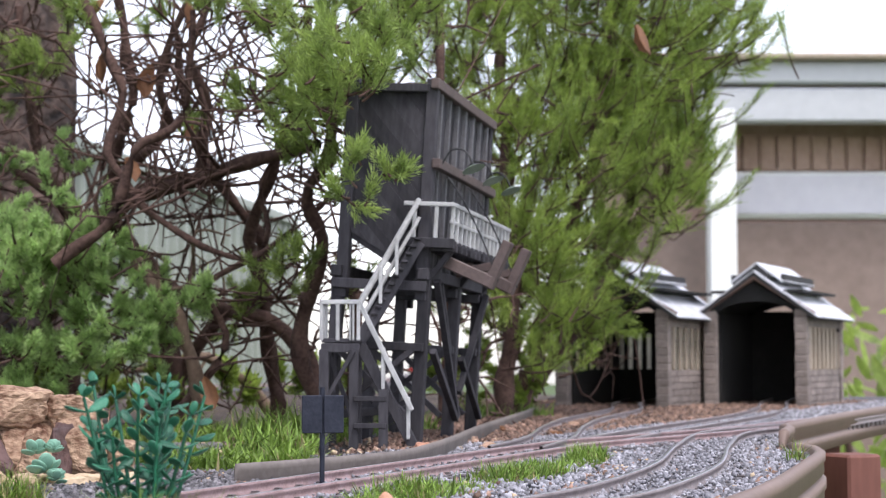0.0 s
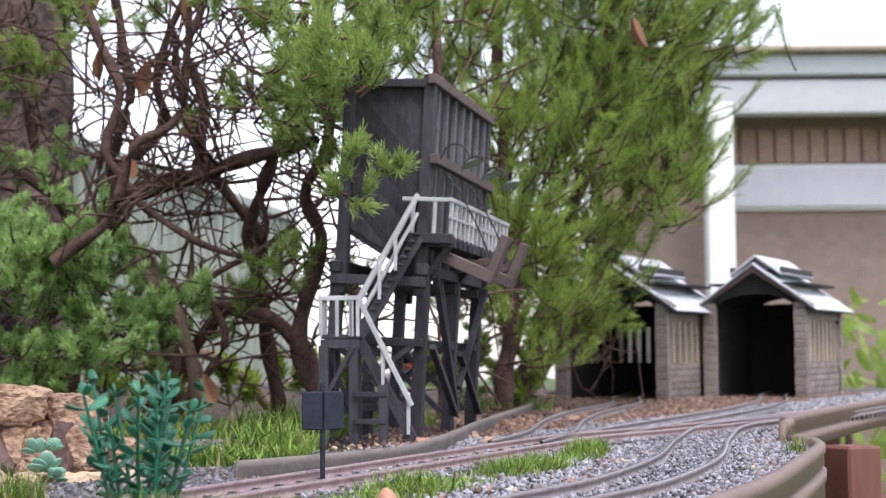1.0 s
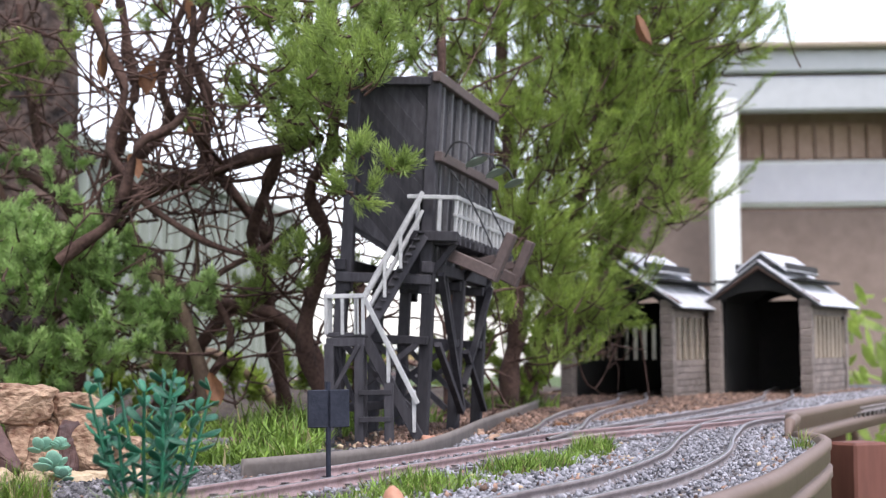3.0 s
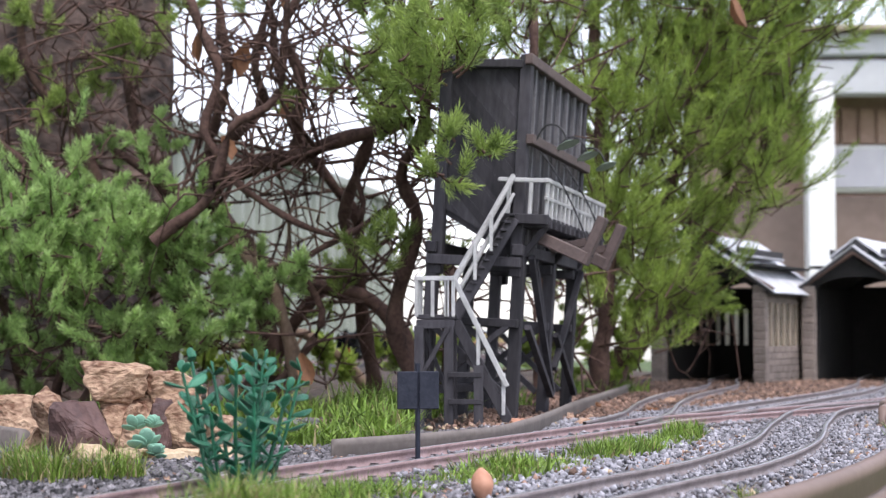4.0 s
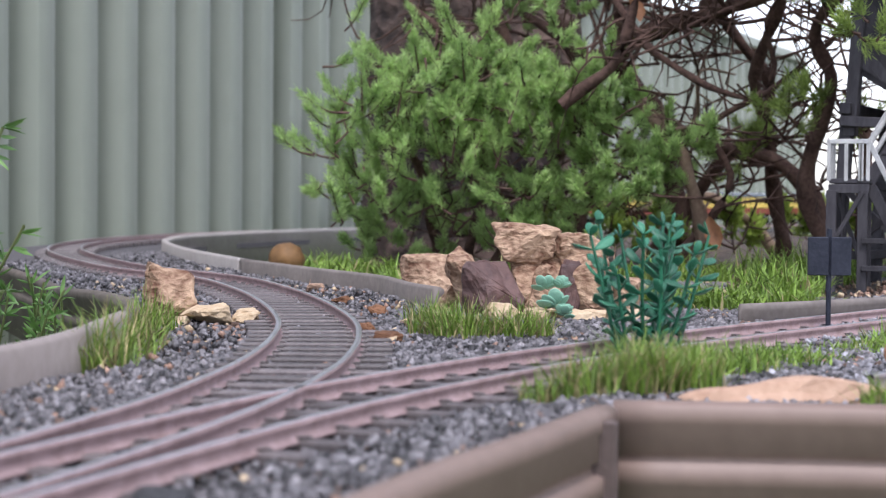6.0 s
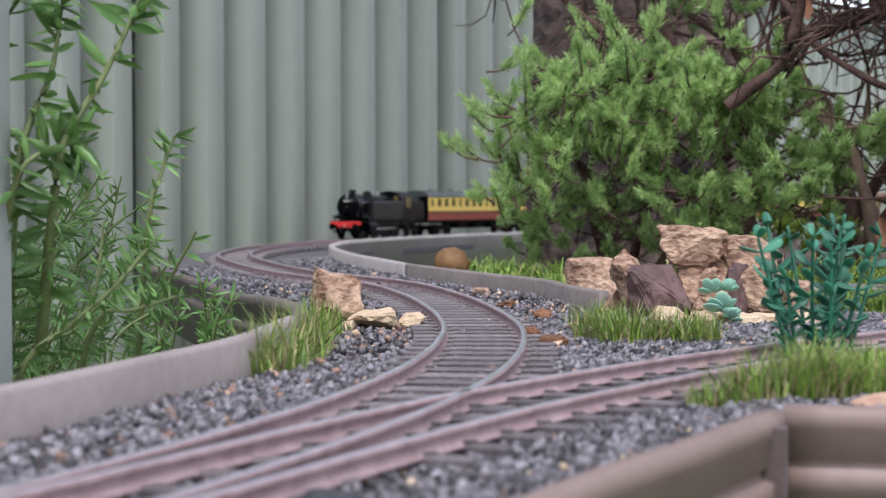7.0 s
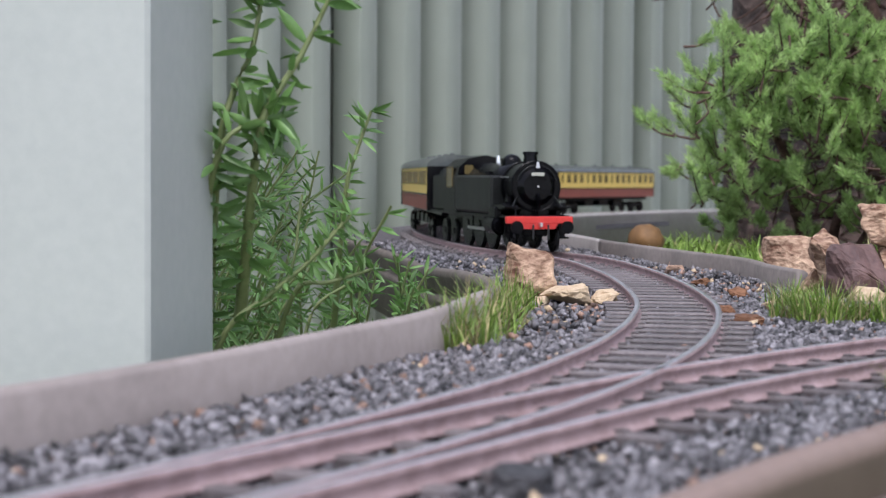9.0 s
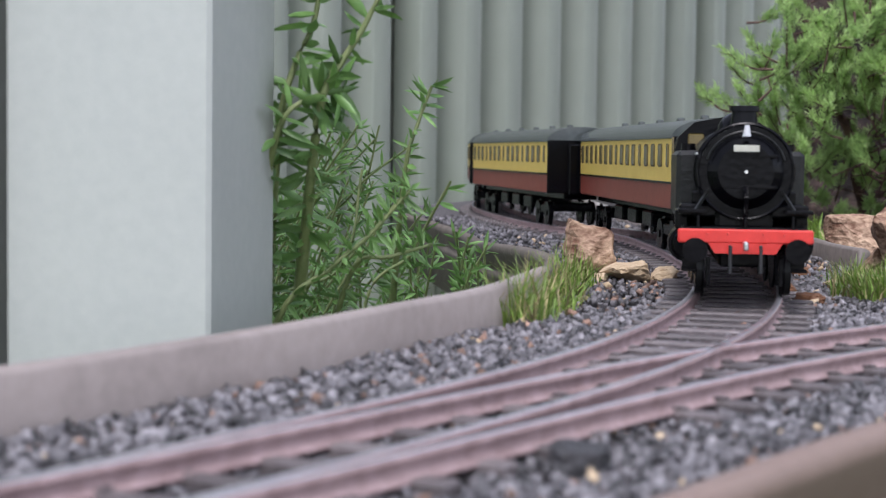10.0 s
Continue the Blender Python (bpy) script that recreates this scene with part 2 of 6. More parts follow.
def sweep(line, profile, closed=True):
    """Vertices and quads of an (across, up) profile drawn along a line on plan with heights; across is to the right."""
    line = np.asarray(line, float)
    nn, k, n = normals2(line), len(profile), len(line)
    v = np.zeros((n, k, 3))
    for j, (u, w) in enumerate(profile):
        v[:, j, :2] = line[:, :2] + nn * u
        v[:, j, 2] = (line[:, 2] if line.shape[1] > 2 else 0) + w
    f = []
    for i in range(n - 1):
        for j in range(k if closed else k - 1):
            a, b = i * k + j, i * k + (j + 1) % k
            f.append((a, b, b + k, a + k))
    return v.reshape(-1, 3), np.array(f)


def tube(line, radii, seg=6):
    """Vertices and quads of a round tube along a line in space."""
    line = np.asarray(line, float)
    n = len(line)
    d = np.gradient(line, axis=0)
    d /= np.linalg.norm(d, axis=1)[:, None] + 1e-9
    ref = np.where(np.abs(d[:, 2:3]) > 0.9, [[1.0, 0, 0]], [[0, 0, 1.0]])
    x = np.cross(d, ref)
    x /= np.linalg.norm(x, axis=1)[:, None] + 1e-9
    y = np.cross(d, x)
    a = np.arange(seg) * 2 * pi / seg
    r = np.broadcast_to(np.asarray(radii, float), (n,))[:, None, None]
    v = line[:, None] + r * (np.cos(a)[None, :, None] * x[:, None] + np.sin(a)[None, :, None] * y[:, None])
    i, j = np.meshgrid(np.arange(n - 1), np.arange(seg), indexing="ij")
    p, q = i * seg + j, i * seg + (j + 1) % seg
    return v.reshape(-1, 3), np.stack([p, q, q + seg, p + seg], -1).reshape(-1, 4)


def merge(pieces):
    vs, fs, n = [], [], 0
    for v, f in pieces:
        vs.append(v)
        fs.append(np.asarray(f) + n)
        n += len(v)
    return np.vstack(vs), np.vstack(fs)


def frames_to(d, rng):
    """Rotations that take +z to the directions d, with a random spin."""
    d = d / (np.linalg.norm(d, axis=1)[:, None] + 1e-9)
    ref = rng.normal(size=d.shape)
    x = np.cross(ref, d)
    x /= np.linalg.norm(x, axis=1)[:, None] + 1e-9
    return np.stack([x, np.cross(d, x), d], -1)


def scatter(verts, faces, places, rots, sizes):
    """Copies of a small form, joined into arrays."""
    v = np.einsum("nij,kj->nki", rots, verts) * np.asarray(sizes)[:, None, None] + places[:, None]
    f = faces[None] + (np.arange(len(places)) * len(verts))[:, None, None]
    return v.reshape(-1, 3), f.reshape(-1, faces.shape[1])


def leaf_form(length, width, bend=0.2, fold=0.15):
    """A pointed leaf along +z, four quads long."""
    v, f = [], []
    for i, (s, w) in enumerate(((0, 0.25), (0.3, 0.9), (0.65, 0.85), (1.0, 0.06))):
        x = bend * length * s * s
        v += [(x + fold * width * w, -w * width / 2, s * length), (x, 0, s * length * 1.0), (x + fold * width * w, w * width / 2, s * length)]
    for i in range(3):
        for j in range(2):
            a = i * 3 + j
            f.append((a, a + 1, a + 4, a + 3))
    return np.array(v), np.array(f)


def shoot_form(rng, n=22, length=0.025, leaf=0.007, width=0.0013, spread=0.9):
    """A short shoot along +z set with thin needles, its tip a tuft."""
    pieces = []
    for i in range(n):
        s = (i + 0.5) / n
        a = i * 2.4 + rng.uniform(-0.3, 0.3)
        tilt = spread * (1.05 - 0.7 * s) + rng.uniform(-0.15, 0.15)
        d = np.array([cos(a) * sin(tilt), sin(a) * sin(tilt), cos(tilt)])
        side = np.array([-sin(a), cos(a), 0]) * width / 2
        p = np.array([0, 0, s * length])
        k = leaf * rng.uniform(0.75, 1.15)
        mid = p + d * k * 0.5 + np.array([0, 0, 0.04 * k])
        end = p + d * k + np.array([0, 0, 0.15 * k])
        pieces.append((np.array([p, mid + side, end, mid - side]), np.array([[0, 1, 2, 3]])))
    return merge(pieces)


def point_in(poly, x, y):
    inside = np.zeros(len(x), bool)
    n = len(poly)
    for i in range(n):
        (x1, y1), (x2, y2) = poly[i], poly[(i + 1) % n]
        cut = ((y1 > y) != (y2 > y)) & (x < (x2 - x1) * (y - y1) / (y2 - y1 + 1e-12) + x1)
        inside ^= cut
    return inside


def thing(name, label, category, group="", m=None, kind=""):
    ob = new(name)
    ob.empty_display_size = 0.02
    if m is not None:
        ob.matrix_basis = m
    return tagged(ob, label, category, group, kind)


rng = np.random.default_rng(7)

# ---- the lines on plan ----
TRAIN_LINE = spline([(-0.1, 8.5), (-0.1, 7.4), (-0.1, 6.3), (-0.12, 5.4), (-0.18, 4.7), (-0.29, 4.15), (-0.47, 3.72), (-0.72, 3.3), (-0.95, 2.85), (-1.06, 2.4), (-1.05, 2.0), (-0.975, 1.70), (-0.84, 1.43),
                     (-0.625, 1.145), (-0.48, 1.01), (-0.392, 0.89), (-0.325, 0.778), (-0.268, 0.667), (-0.235, 0.585), (-0.214, 0.52),
                     (-0.2, 0.465), (-0.188, 0.40), (-0.181, 0.33), (-0.178, 0.24), (-0.18, 0.1), (-0.185, -0.3), (-0.18, -0.8)], 0.01)
MAIN_LINE = spline([(-0.185, -0.3), (-0.18, 0.1), (-0.173, 0.24), (-0.168, 0.33), (-0.162, 0.40), (-0.152, 0.46), (-0.136, 0.53), (-0.119, 0.585), (-0.088, 0.672),
                    (-0.048, 0.768), (0.008, 0.905), (0.06, 1.03), (0.105, 1.12), (0.19, 1.24), (0.32, 1.46), (0.47, 1.76), (0.72, 2.25), (1.0, 2.8)], 0.01)
SIDING_LINE = spline([(-0.010, 0.511), (0.012, 0.56), (0.043, 0.63), (0.082, 0.712), (0.128, 0.862), (0.168, 1.06), (0.22, 1.26), (0.315, 1.42), (0.45, 1.7)], 0.01)
YARD_A = spline([(0.045, 1.03), (0.075, 1.16), (0.1, 1.36), (0.135, 1.56), (0.205, 1.85), (0.235, 2.1), (0.3, 2.4)], 0.01)
YARD_B = spline([(0.105, 1.12), (0.16, 1.27), (0.23, 1.45), (0.31, 1.66), (0.38, 1.9), (0.43, 2.14), (0.5, 2.4)], 0.01)
RAIL_TOP = 0.0062
DECK = [(-0.115, -0.8), (-0.112, 0.10), (-0.106, 0.285), (-0.098, 0.36), (-0.089, 0.432), (0.014, 0.455), (0.056, 0.533), (0.101, 0.63), (0.142, 0.733),
        (0.18, 0.85), (0.207, 0.936), (0.228, 1.02), (0.225, 1.10), (0.261, 1.253), (0.46, 1.70), (0.8, 2.35), (1.1, 2.9), (0.2, 3.1), (0.02, 2.3), (-0.03, 1.6), (-0.14, 1.3), (-0.3, 1.25)]
DECK_LEFT = [(-0.3, 1.25), (-0.345, 1.0), (-0.42, 1.035), (-0.53, 1.16), (-0.72, 1.43), (-0.88, 1.72), (-0.95, 2.0), (-0.95, 2.4), (-0.85, 2.82), (-0.62, 3.3), (-0.36, 3.75), (-0.17, 4.2), (-0.07, 4.75), (-0.01, 5.5), (0.0, 8.6),
             (-0.2, 8.6), (-0.22, 5.4), (-0.29, 4.75), (-0.42, 4.2), (-0.58, 3.85), (-0.85, 3.38), (-1.07, 2.9), (-1.17, 2.4), (-1.16, 1.98), (-1.07, 1.64), (-0.87, 1.33), (-0.66, 1.08),
             (-0.52, 0.89), (-0.441, 0.794), (-0.36, 0.677), (-0.306, 0.57), (-0.274, 0.47), (-0.263, 0.40), (-0.253, 0.33), (-0.245, 0.265), (-0.248, 0.2), (-0.25, -0.8)]
PLAN = DECK + DECK_LEFT[1:]


# ---- ground and deck ----
def ground():
    bm = bmesh.new()
    for x in (-60, 60), :
        vs = [bm.verts.new(p) for p in ((-60, -60, -1.2), (60, -60, -1.2), (60, 90, -1.2), (-60, 90, -1.2))]
        bm.faces.new(vs)
    tagged(part("ground", bm, M_lawn), "flat green lawn around the raised railway", "ground", kind="structure")


def deck():
    bm = bmesh.new()
    f = bm.faces.new([bm.verts.new((x, y, -0.0048)) for x, y in PLAN])
    r = bmesh.ops.extrude_face_region(bm, geom=[f])
    bmesh.ops.translate(bm, vec=(0, 0, -0.007), verts=[v for v in r["geom"] if isinstance(v, bmesh.types.BMVert)])
    bmesh.ops.triangulate(bm, faces=bm.faces[:])
    bmesh.ops.recalc_face_normals(bm, faces=bm.faces[:])
    tagged(part("deck", bm, M_ballast), "raised railway deck spread with grey ballast", "deck", kind="structure")
    # the garden bed behind the track, a low rough bank of soil
    nx, ny = 90, 90
    xs, ys = np.linspace(-1.0, 0.55, nx), np.linspace(0.86, 3.3, ny)
    X, Y = np.meshgrid(xs, ys, indexing="ij")
    Z = np.zeros_like(X)
    for i in range(nx):
        for j in range(ny):
            Z[i, j] = -0.004 + 0.012 * noise.noise((X[i, j] * 9, Y[i, j] * 9, 0)) + 0.004 * noise.noise((X[i, j] * 40, Y[i, j] * 40, 3)) - 0.034 * min(1.0, max(0.0, (-0.5 - X[i, j]) / 0.08))
    bed = [(-0.1, 0.80), (-0.072, 0.83), (-0.035, 0.9), (-0.018, 0.99), (-0.004, 1.09), (0.02, 1.28), (0.07, 1.62), (0.1, 1.9), (0.16, 2.05), (0.15, 2.5), (0.3, 3.1), (-0.4, 3.3), (-0.72, 2.85), (-0.86, 2.4), (-0.86, 1.95), (-0.8, 1.7), (-0.64, 1.44), (-0.46, 1.2), (-0.36, 1.06), (-0.27, 0.86), (-0.19, 0.82)]
    v = np.stack([X, Y, Z], -1).reshape(-1, 3)
    f = []
    ok = point_in(bed, v[:, 0], v[:, 1])
    for i in range(nx - 1):
        for j in range(ny - 1):
            q = (i * ny + j, (i + 1) * ny + j, (i + 1) * ny + j + 1, i * ny + j + 1)
            if all(ok[k] for k in q):
                f.append(q)
    tagged(arrays("garden_bed", v, f, M_soil, smooth=True), "dark garden soil under the shrubs", "soil", kind="structure")


def chips():
    oct_v = np.array([(1, 0, 0), (-1, 0, 0), (0, 1, 0), (0, -1, 0), (0, 0, 1), (0, 0, -1)], float)
    oct_f = np.array([(0, 2, 4), (2, 1, 4), (1, 3, 4), (3, 0, 4), (2, 0, 5), (1, 2, 5), (3, 1, 5), (0, 3, 5)])
    cube_v = np.array([(x, y, z) for x in (-1, 1) for y in (-1, 1) for z in (-1, 1)], float) * 0.72
    cube_f = np.array([(0, 1, 3), (0, 3, 2), (4, 6, 7), (4, 7, 5), (0, 4, 5), (0, 5, 1), (2, 3, 7), (2, 7, 6), (0, 2, 6), (0, 6, 4), (1, 5, 7), (1, 7, 3)])
    near = np.vstack([TRAIN_LINE[::2], MAIN_LINE[::2], SIDING_LINE[::2], YARD_A[::2], YARD_B[::2]])

    def spread(name, label, material, n, x0, x1, y0, y1, lo, hi, keep, sunk=-0.0016):
        r = np.random.default_rng(len(name) + n)
        x, y = r.uniform(x0, x1, n), r.uniform(y0, y1, n)
        ok = point_in(PLAN, x, y) & keep(x, y)
        x, y = x[ok], y[ok]
        d = np.full(len(x), 9.0)
        for qx, qy in near:
            d = np.minimum(d, np.hypot(x - qx, y - qy))
        size = lo + (hi * 1.2 - lo) * r.random(len(x)) ** 2.0
        size = np.where(d < 0.028, size * 0.75, size)
        z = np.where(d < 0.0285, sunk, -0.0014) + r.uniform(-0.0012, 0.0016, len(x)) + np.clip((d - 0.03) * 0.05, 0, 0.0015)
        pl = np.stack([x, y, z], 1)
        rot = frames_to(r.normal(size=(len(x), 3)), r)
        half = len(x) // 2
        jitter = np.array([[1.0, 0.75, 0.55]])
        a = scatter(oct_v * jitter * 1.25, oct_f, pl[:half], rot[:half], size[:half])
        b = scatter(cube_v * jitter, cube_f, pl[half:], rot[half:], size[half:])
        tagged(arrays(name, *merge([a, b]), material), label, "gravel", kind="stuff")

    brownish = lambda x, y: (y > 1.0) & (x < 0.063 + (y - 1.25) * 0.5) & (x > -0.15)
    spread("ballast_chips", "loose dark grey crushed stone ballast", M_stone, 110000, -0.27, 0.0, 0.12, 1.15, 0.0008, 0.0021, lambda x, y: ~brownish(x, y) & (x < -0.03 + 0.0 * y))
    spread("ballast_chips", "loose dark grey crushed stone ballast", M_stone, 40000, -0.8, -0.25, 0.4, 1.6, 0.001, 0.0023, lambda x, y: x < 5)
    spread("pale_ballast_chips", "loose pale grey crushed stone ballast", M_stone_pale, 120000, -0.06, 0.5, 0.44, 1.7, 0.0008, 0.002, lambda x, y: ~brownish(x, y), 0.0006)
    spread("pale_ballast_chips", "loose pale grey crushed stone ballast", M_stone_pale, 40000, 0.1, 0.9, 1.7, 2.4, 0.0014, 0.0028, lambda x, y: ~brownish(x, y), 0.0008)
    spread("brown_ballast_chips", "loose red-brown crushed stone ballast", M_stone_brown, 55000, -0.05, 0.8, 0.95, 2.4, 0.0011, 0.003, brownish, 0.0004)
    spread("stray_brown_chips", "stray red-brown stone chips in the ballast", M_stone_brown, 9000, -0.5, 0.3, 0.2, 1.3, 0.0009, 0.0022, lambda x, y: x < 5)
    spread("pale_pebbles", "scattered cream and tan pebbles", M_pebble, 2600, -0.6, 0.3, 0.15, 1.3, 0.0009, 0.0024, lambda x, y: x < 5)


def edging(name, label, line, z_top, depth, material, thick=0.006, lip=0.004, groove=True, flip=1):
    """A plastic edging board: rounded top lip, a face with a moulded groove, drawn along the deck's rim."""
    t, h = thick * flip, depth
    prof = [(0, 0), (0.25 * t, 0.0016), (0.75 * t, 0.0016), (1.15 * t, 0), (1.15 * t, -lip), (t, -lip - 0.001)]
    if groove:
        g = 0.0115
        prof += [(t, -g), (0.7 * t, -g - 0.001), (0.7 * t, -g - 0.003), (1.2 * t, -g - 0.004), (1.2 * t, -g - 0.009), (t, -g - 0.010)]
    prof += [(t, -h), (0, -h)]
    if flip < 0:
        prof = prof[::-1]
    l = spline(line, 0.012)
    l = np.c_[l, np.full(len(l), z_top) if np.isscalar(z_top) else np.interp(np.linspace(0, 1, len(l)), *z_top)]
    v, f = sweep(l, prof)
    ob = arrays(name, v, f, material)
    bm = bmesh.new()
    bm.from_mesh(ob.data)
    bmesh.ops.holes_fill(bm, edges=[e for e in bm.edges if e.is_boundary], sides=0)
    bmesh.ops.recalc_face_normals(bm, faces=bm.faces[:])
    bm.to_mesh(ob.data)
    bm.free()
    return tagged(ob, label, "edging", kind="structure")


def edgings():
    edging("edging_front", "taupe plastic edging along the deck rim", [(-0.113, -0.5), (-0.113, -0.2), (-0.111, 0.10), (-0.105, 0.285), (-0.097, 0.36), (-0.091, 0.422)], 0.004, 0.05, M_edging)
    edging("edging_front", "taupe plastic edging along the deck rim", [(-0.088, 0.434), (-0.03, 0.447), (0.012, 0.455)], 0.004, 0.05, M_edging)
    edging("edging_front", "taupe plastic edging along the deck rim", [(0.017, 0.459), (0.056, 0.533), (0.101, 0.63), (0.142, 0.733), (0.18, 0.85), (0.207, 0.936), (0.225, 1.0), (0.232, 1.05), (0.226, 1.085)], 0.004, 0.05, M_edging)
    edging("edging_front", "taupe plastic edging along the deck rim", [(0.224, 1.10), (0.243, 1.17), (0.265, 1.253), (0.46, 1.70), (0.8, 2.35)], 0.012, 0.026, M_edging)
    # brown strips stand in for the dark open gaps where edging boards meet
    for x, y, turn in ((-0.0872, 0.410, 5), (0.0325, 0.4815, -28)):
        tagged(part("edging_joint", box((0.0105, 0.0036, 0.05), pose(x, y, -0.0222, 0, 0, turn), 0.0006), M_towerbrown), "dark strip drawn for the shaded joint gap of the edging", "edging", kind="structure")
    edging("edging_left", "low taupe board along the inner curve", [(-0.25, -0.5), (-0.249, -0.25), (-0.248, 0.0), (-0.247, 0.13), (-0.247, 0.21), (-0.248, 0.27), (-0.253, 0.33), (-0.263, 0.40), (-0.274, 0.47), (-0.306, 0.57)], 0.013, 0.05, M_edgegrey, thick=0.006, groove=False, flip=-1)
    edging("edging_left", "dark brown edging round the inner curve", [(-0.307, 0.572), (-0.36, 0.677), (-0.441, 0.794), (-0.52, 0.89), (-0.66, 1.08), (-0.87, 1.33)], ([0, 0.1, 0.3, 0.45, 0.7, 1], [0.012, 0.0105, 0.005, 0.0, -0.002, -0.002]), 0.05, M_edgedark, thick=0.006, groove=True, flip=-1)
    edging("edging_back", "dirty grey edging behind the curve", [(-0.27, 0.84), (-0.30, 0.88), (-0.345, 0.955), (-0.42, 1.035), (-0.53, 1.16)], 0.010, 0.05, M_dirtedge, groove=False, flip=1)
    edging("edging_back", "pale taupe fascia along the far straight", [(-0.531, 1.162), (-0.72, 1.43), (-0.88, 1.72), (-0.95, 2.0), (-0.95, 2.4), (-0.85, 2.82), (-0.62, 3.3)], 0.010, 0.05, M_plinth, groove=False, flip=1)
    edging("kerb", "flat grey kerb strip beside the coal tower", [(-0.10, 0.79), (-0.066, 0.835), (-0.045, 0.868), (-0.024, 0.91), (-0.008, 0.99), (0.006, 1.09), (0.029, 1.28), (0.078, 1.62), (0.1, 1.8)], 0.0085, 0.03, M_dirtedge, thick=0.0025, lip=0.002, groove=False, flip=1)


# ---- tracks ----
def sleeper_mesh():
    bm = bmesh.new()
    add_box(bm, (0.060, 0.0062, 0.005), pose(0, 0, -0.0008), 0.0006)
    for x in (-0.016, 0.016):
        for s in (-1, 1):
            add_box(bm, (0.0026, 0.003, 0.0012), pose(x + s * 0.0026, 0, 0.0018), 0)
    me = bpy.data.meshes.new("sleeper")
    bm.to_mesh(me)
    bm.free()
    me.materials.append(M_sleeper)
    return me


SLEEPER = sleeper_mesh()
RAIL = [(1.25 * x, 1.38 * z) for x, z in ((-0.0009, 0.0), (0.0009, 0.0), (0.0009, -0.001), (0.0004, -0.0015), (0.0004, -0.0029), (0.0016, -0.0034), (0.0016, -0.0038), (-0.0016, -0.0038), (-0.0016, -0.0034), (-0.0004, -0.0029), (-0.0004, -0.0015), (-0.0009, -0.001))]


def rail(line, offset, parent, z=RAIL_TOP, name="rail", side=M_rust):
    n = normals2(line)
    l = np.c_[line + n * offset, np.full(len(line), z)]
    v, f = sweep(l, RAIL)
    index = np.zeros(len(f), int)
    index[np.arange(len(f)) % len(RAIL) == 0] = 1
    return arrays(name, v, f, [side, M_steel], parent, index=index)


def track(label, line, s0=0.0, s1=1e9, step=0.0205, side=M_rust, sunk=0.0):
    ob = thing("railway_track", label, "railway track")
    rail(line, -0.0165, ob, side=side)
    rail(line, 0.0165, ob, side=side)
    d = np.gradient(line, axis=0)
    every = step / 0.01
    k = s0 / 0.01
    while k < min(len(line) - 1, s1 / 0.01):
        i = int(k)
        x, y = line[i] + (line[i + 1] - line[i]) * (k - i)
        link("sleeper", SLEEPER, None, ob, "", pose(x, y, 0.0001 - sunk, 0, 0, math.degrees(atan2(d[i, 1], d[i, 0])) - 90 + random.uniform(-1, 1)))
        k += every
    return ob


def length_to(line, y):
    return float(np.argmin(np.abs(line[:, 1] - y))) * 0.01


def tracks():
    near = length_to(TRAIN_LINE, 2.45)
    track("curved main line of rusty rails on dark sleepers", TRAIN_LINE, near)
    track("rusty rails branching towards the sheds", MAIN_LINE, length_to(MAIN_LINE, 0.34), length_to(MAIN_LINE, 2.1))
    track("grey siding rails half buried in pale gravel", SIDING_LINE, 0.0, length_to(SIDING_LINE, 1.2), side=M_railgrey, sunk=0.0008)
    track("narrow rails running into the shed", YARD_A, length_to(YARD_A, 1.15), length_to(YARD_A, 2.2), 0.019, M_railgrey, 0.001)
    track("narrow rails running into the shed", YARD_B, length_to(YARD_B, 1.25), length_to(YARD_B, 2.2), 0.019, M_railgrey, 0.001)


ground()
deck()
edgings()
tracks()
chips()


# ---- fence, house, post ----
def fence():
    a, b = Vector((-1.515, 0.374)), Vector((-0.62, 6.5))
    d = (b - a).normalized()
    n = Vector((d.y, -d.x))
    total, pitch = (b - a).length, 0.0985
    ob = thing("fence", "tall pale green ribbed steel fence", "fence")
    panel = 8 * pitch
    k = 0
    while k * panel < total:
        prof = [(0.012, 0.05)]
        for i in range(8):
            s = i * pitch
            prof += [(s + 0.013, 0.003), (s + 0.016, 0), (s + 0.048, 0), (s + 0.052, 0.003), (s + 0.058, 0.067), (s + 0.062, 0.07), (s + 0.094, 0.07), (s + 0.098, 0.067)]
        prof = prof[:-1] + [(panel - 0.013, 0.06)]
        p0 = a + d * (k * panel)
        v, f = [], []
        for s, o in prof:
            q = p0 + d * s + n * (0.03 - o)
            v += [(q.x, q.y, -1.2), (q.x, q.y, 0.62)]
        for i in range(len(prof) - 1):
            f.append((2 * i, 2 * i + 2, 2 * i + 3, 2 * i + 1))
        arrays("fence_sheet", v, f, M_fence, ob)
        q = a + d * (k * panel) - n * 0.054
        part("fence_post", box((0.14, 0.02, 1.84), pose(q.x, q.y, -0.28, 0, 0, math.degrees(atan2(d.y, d.x))), 0.003), M_fence, ob)
        k += 1
    part("fence_rail", beam((*(a + n * 0.03), 0.61), (*(b + n * 0.03), 0.61), 0.04, 0.035, 0.004), M_fence, ob)
    part("fence_rail", beam((*(a + n * 0.03), -1.17), (*(b + n * 0.03), -1.17), 0.04, 0.05, 0.004), M_fence, ob)


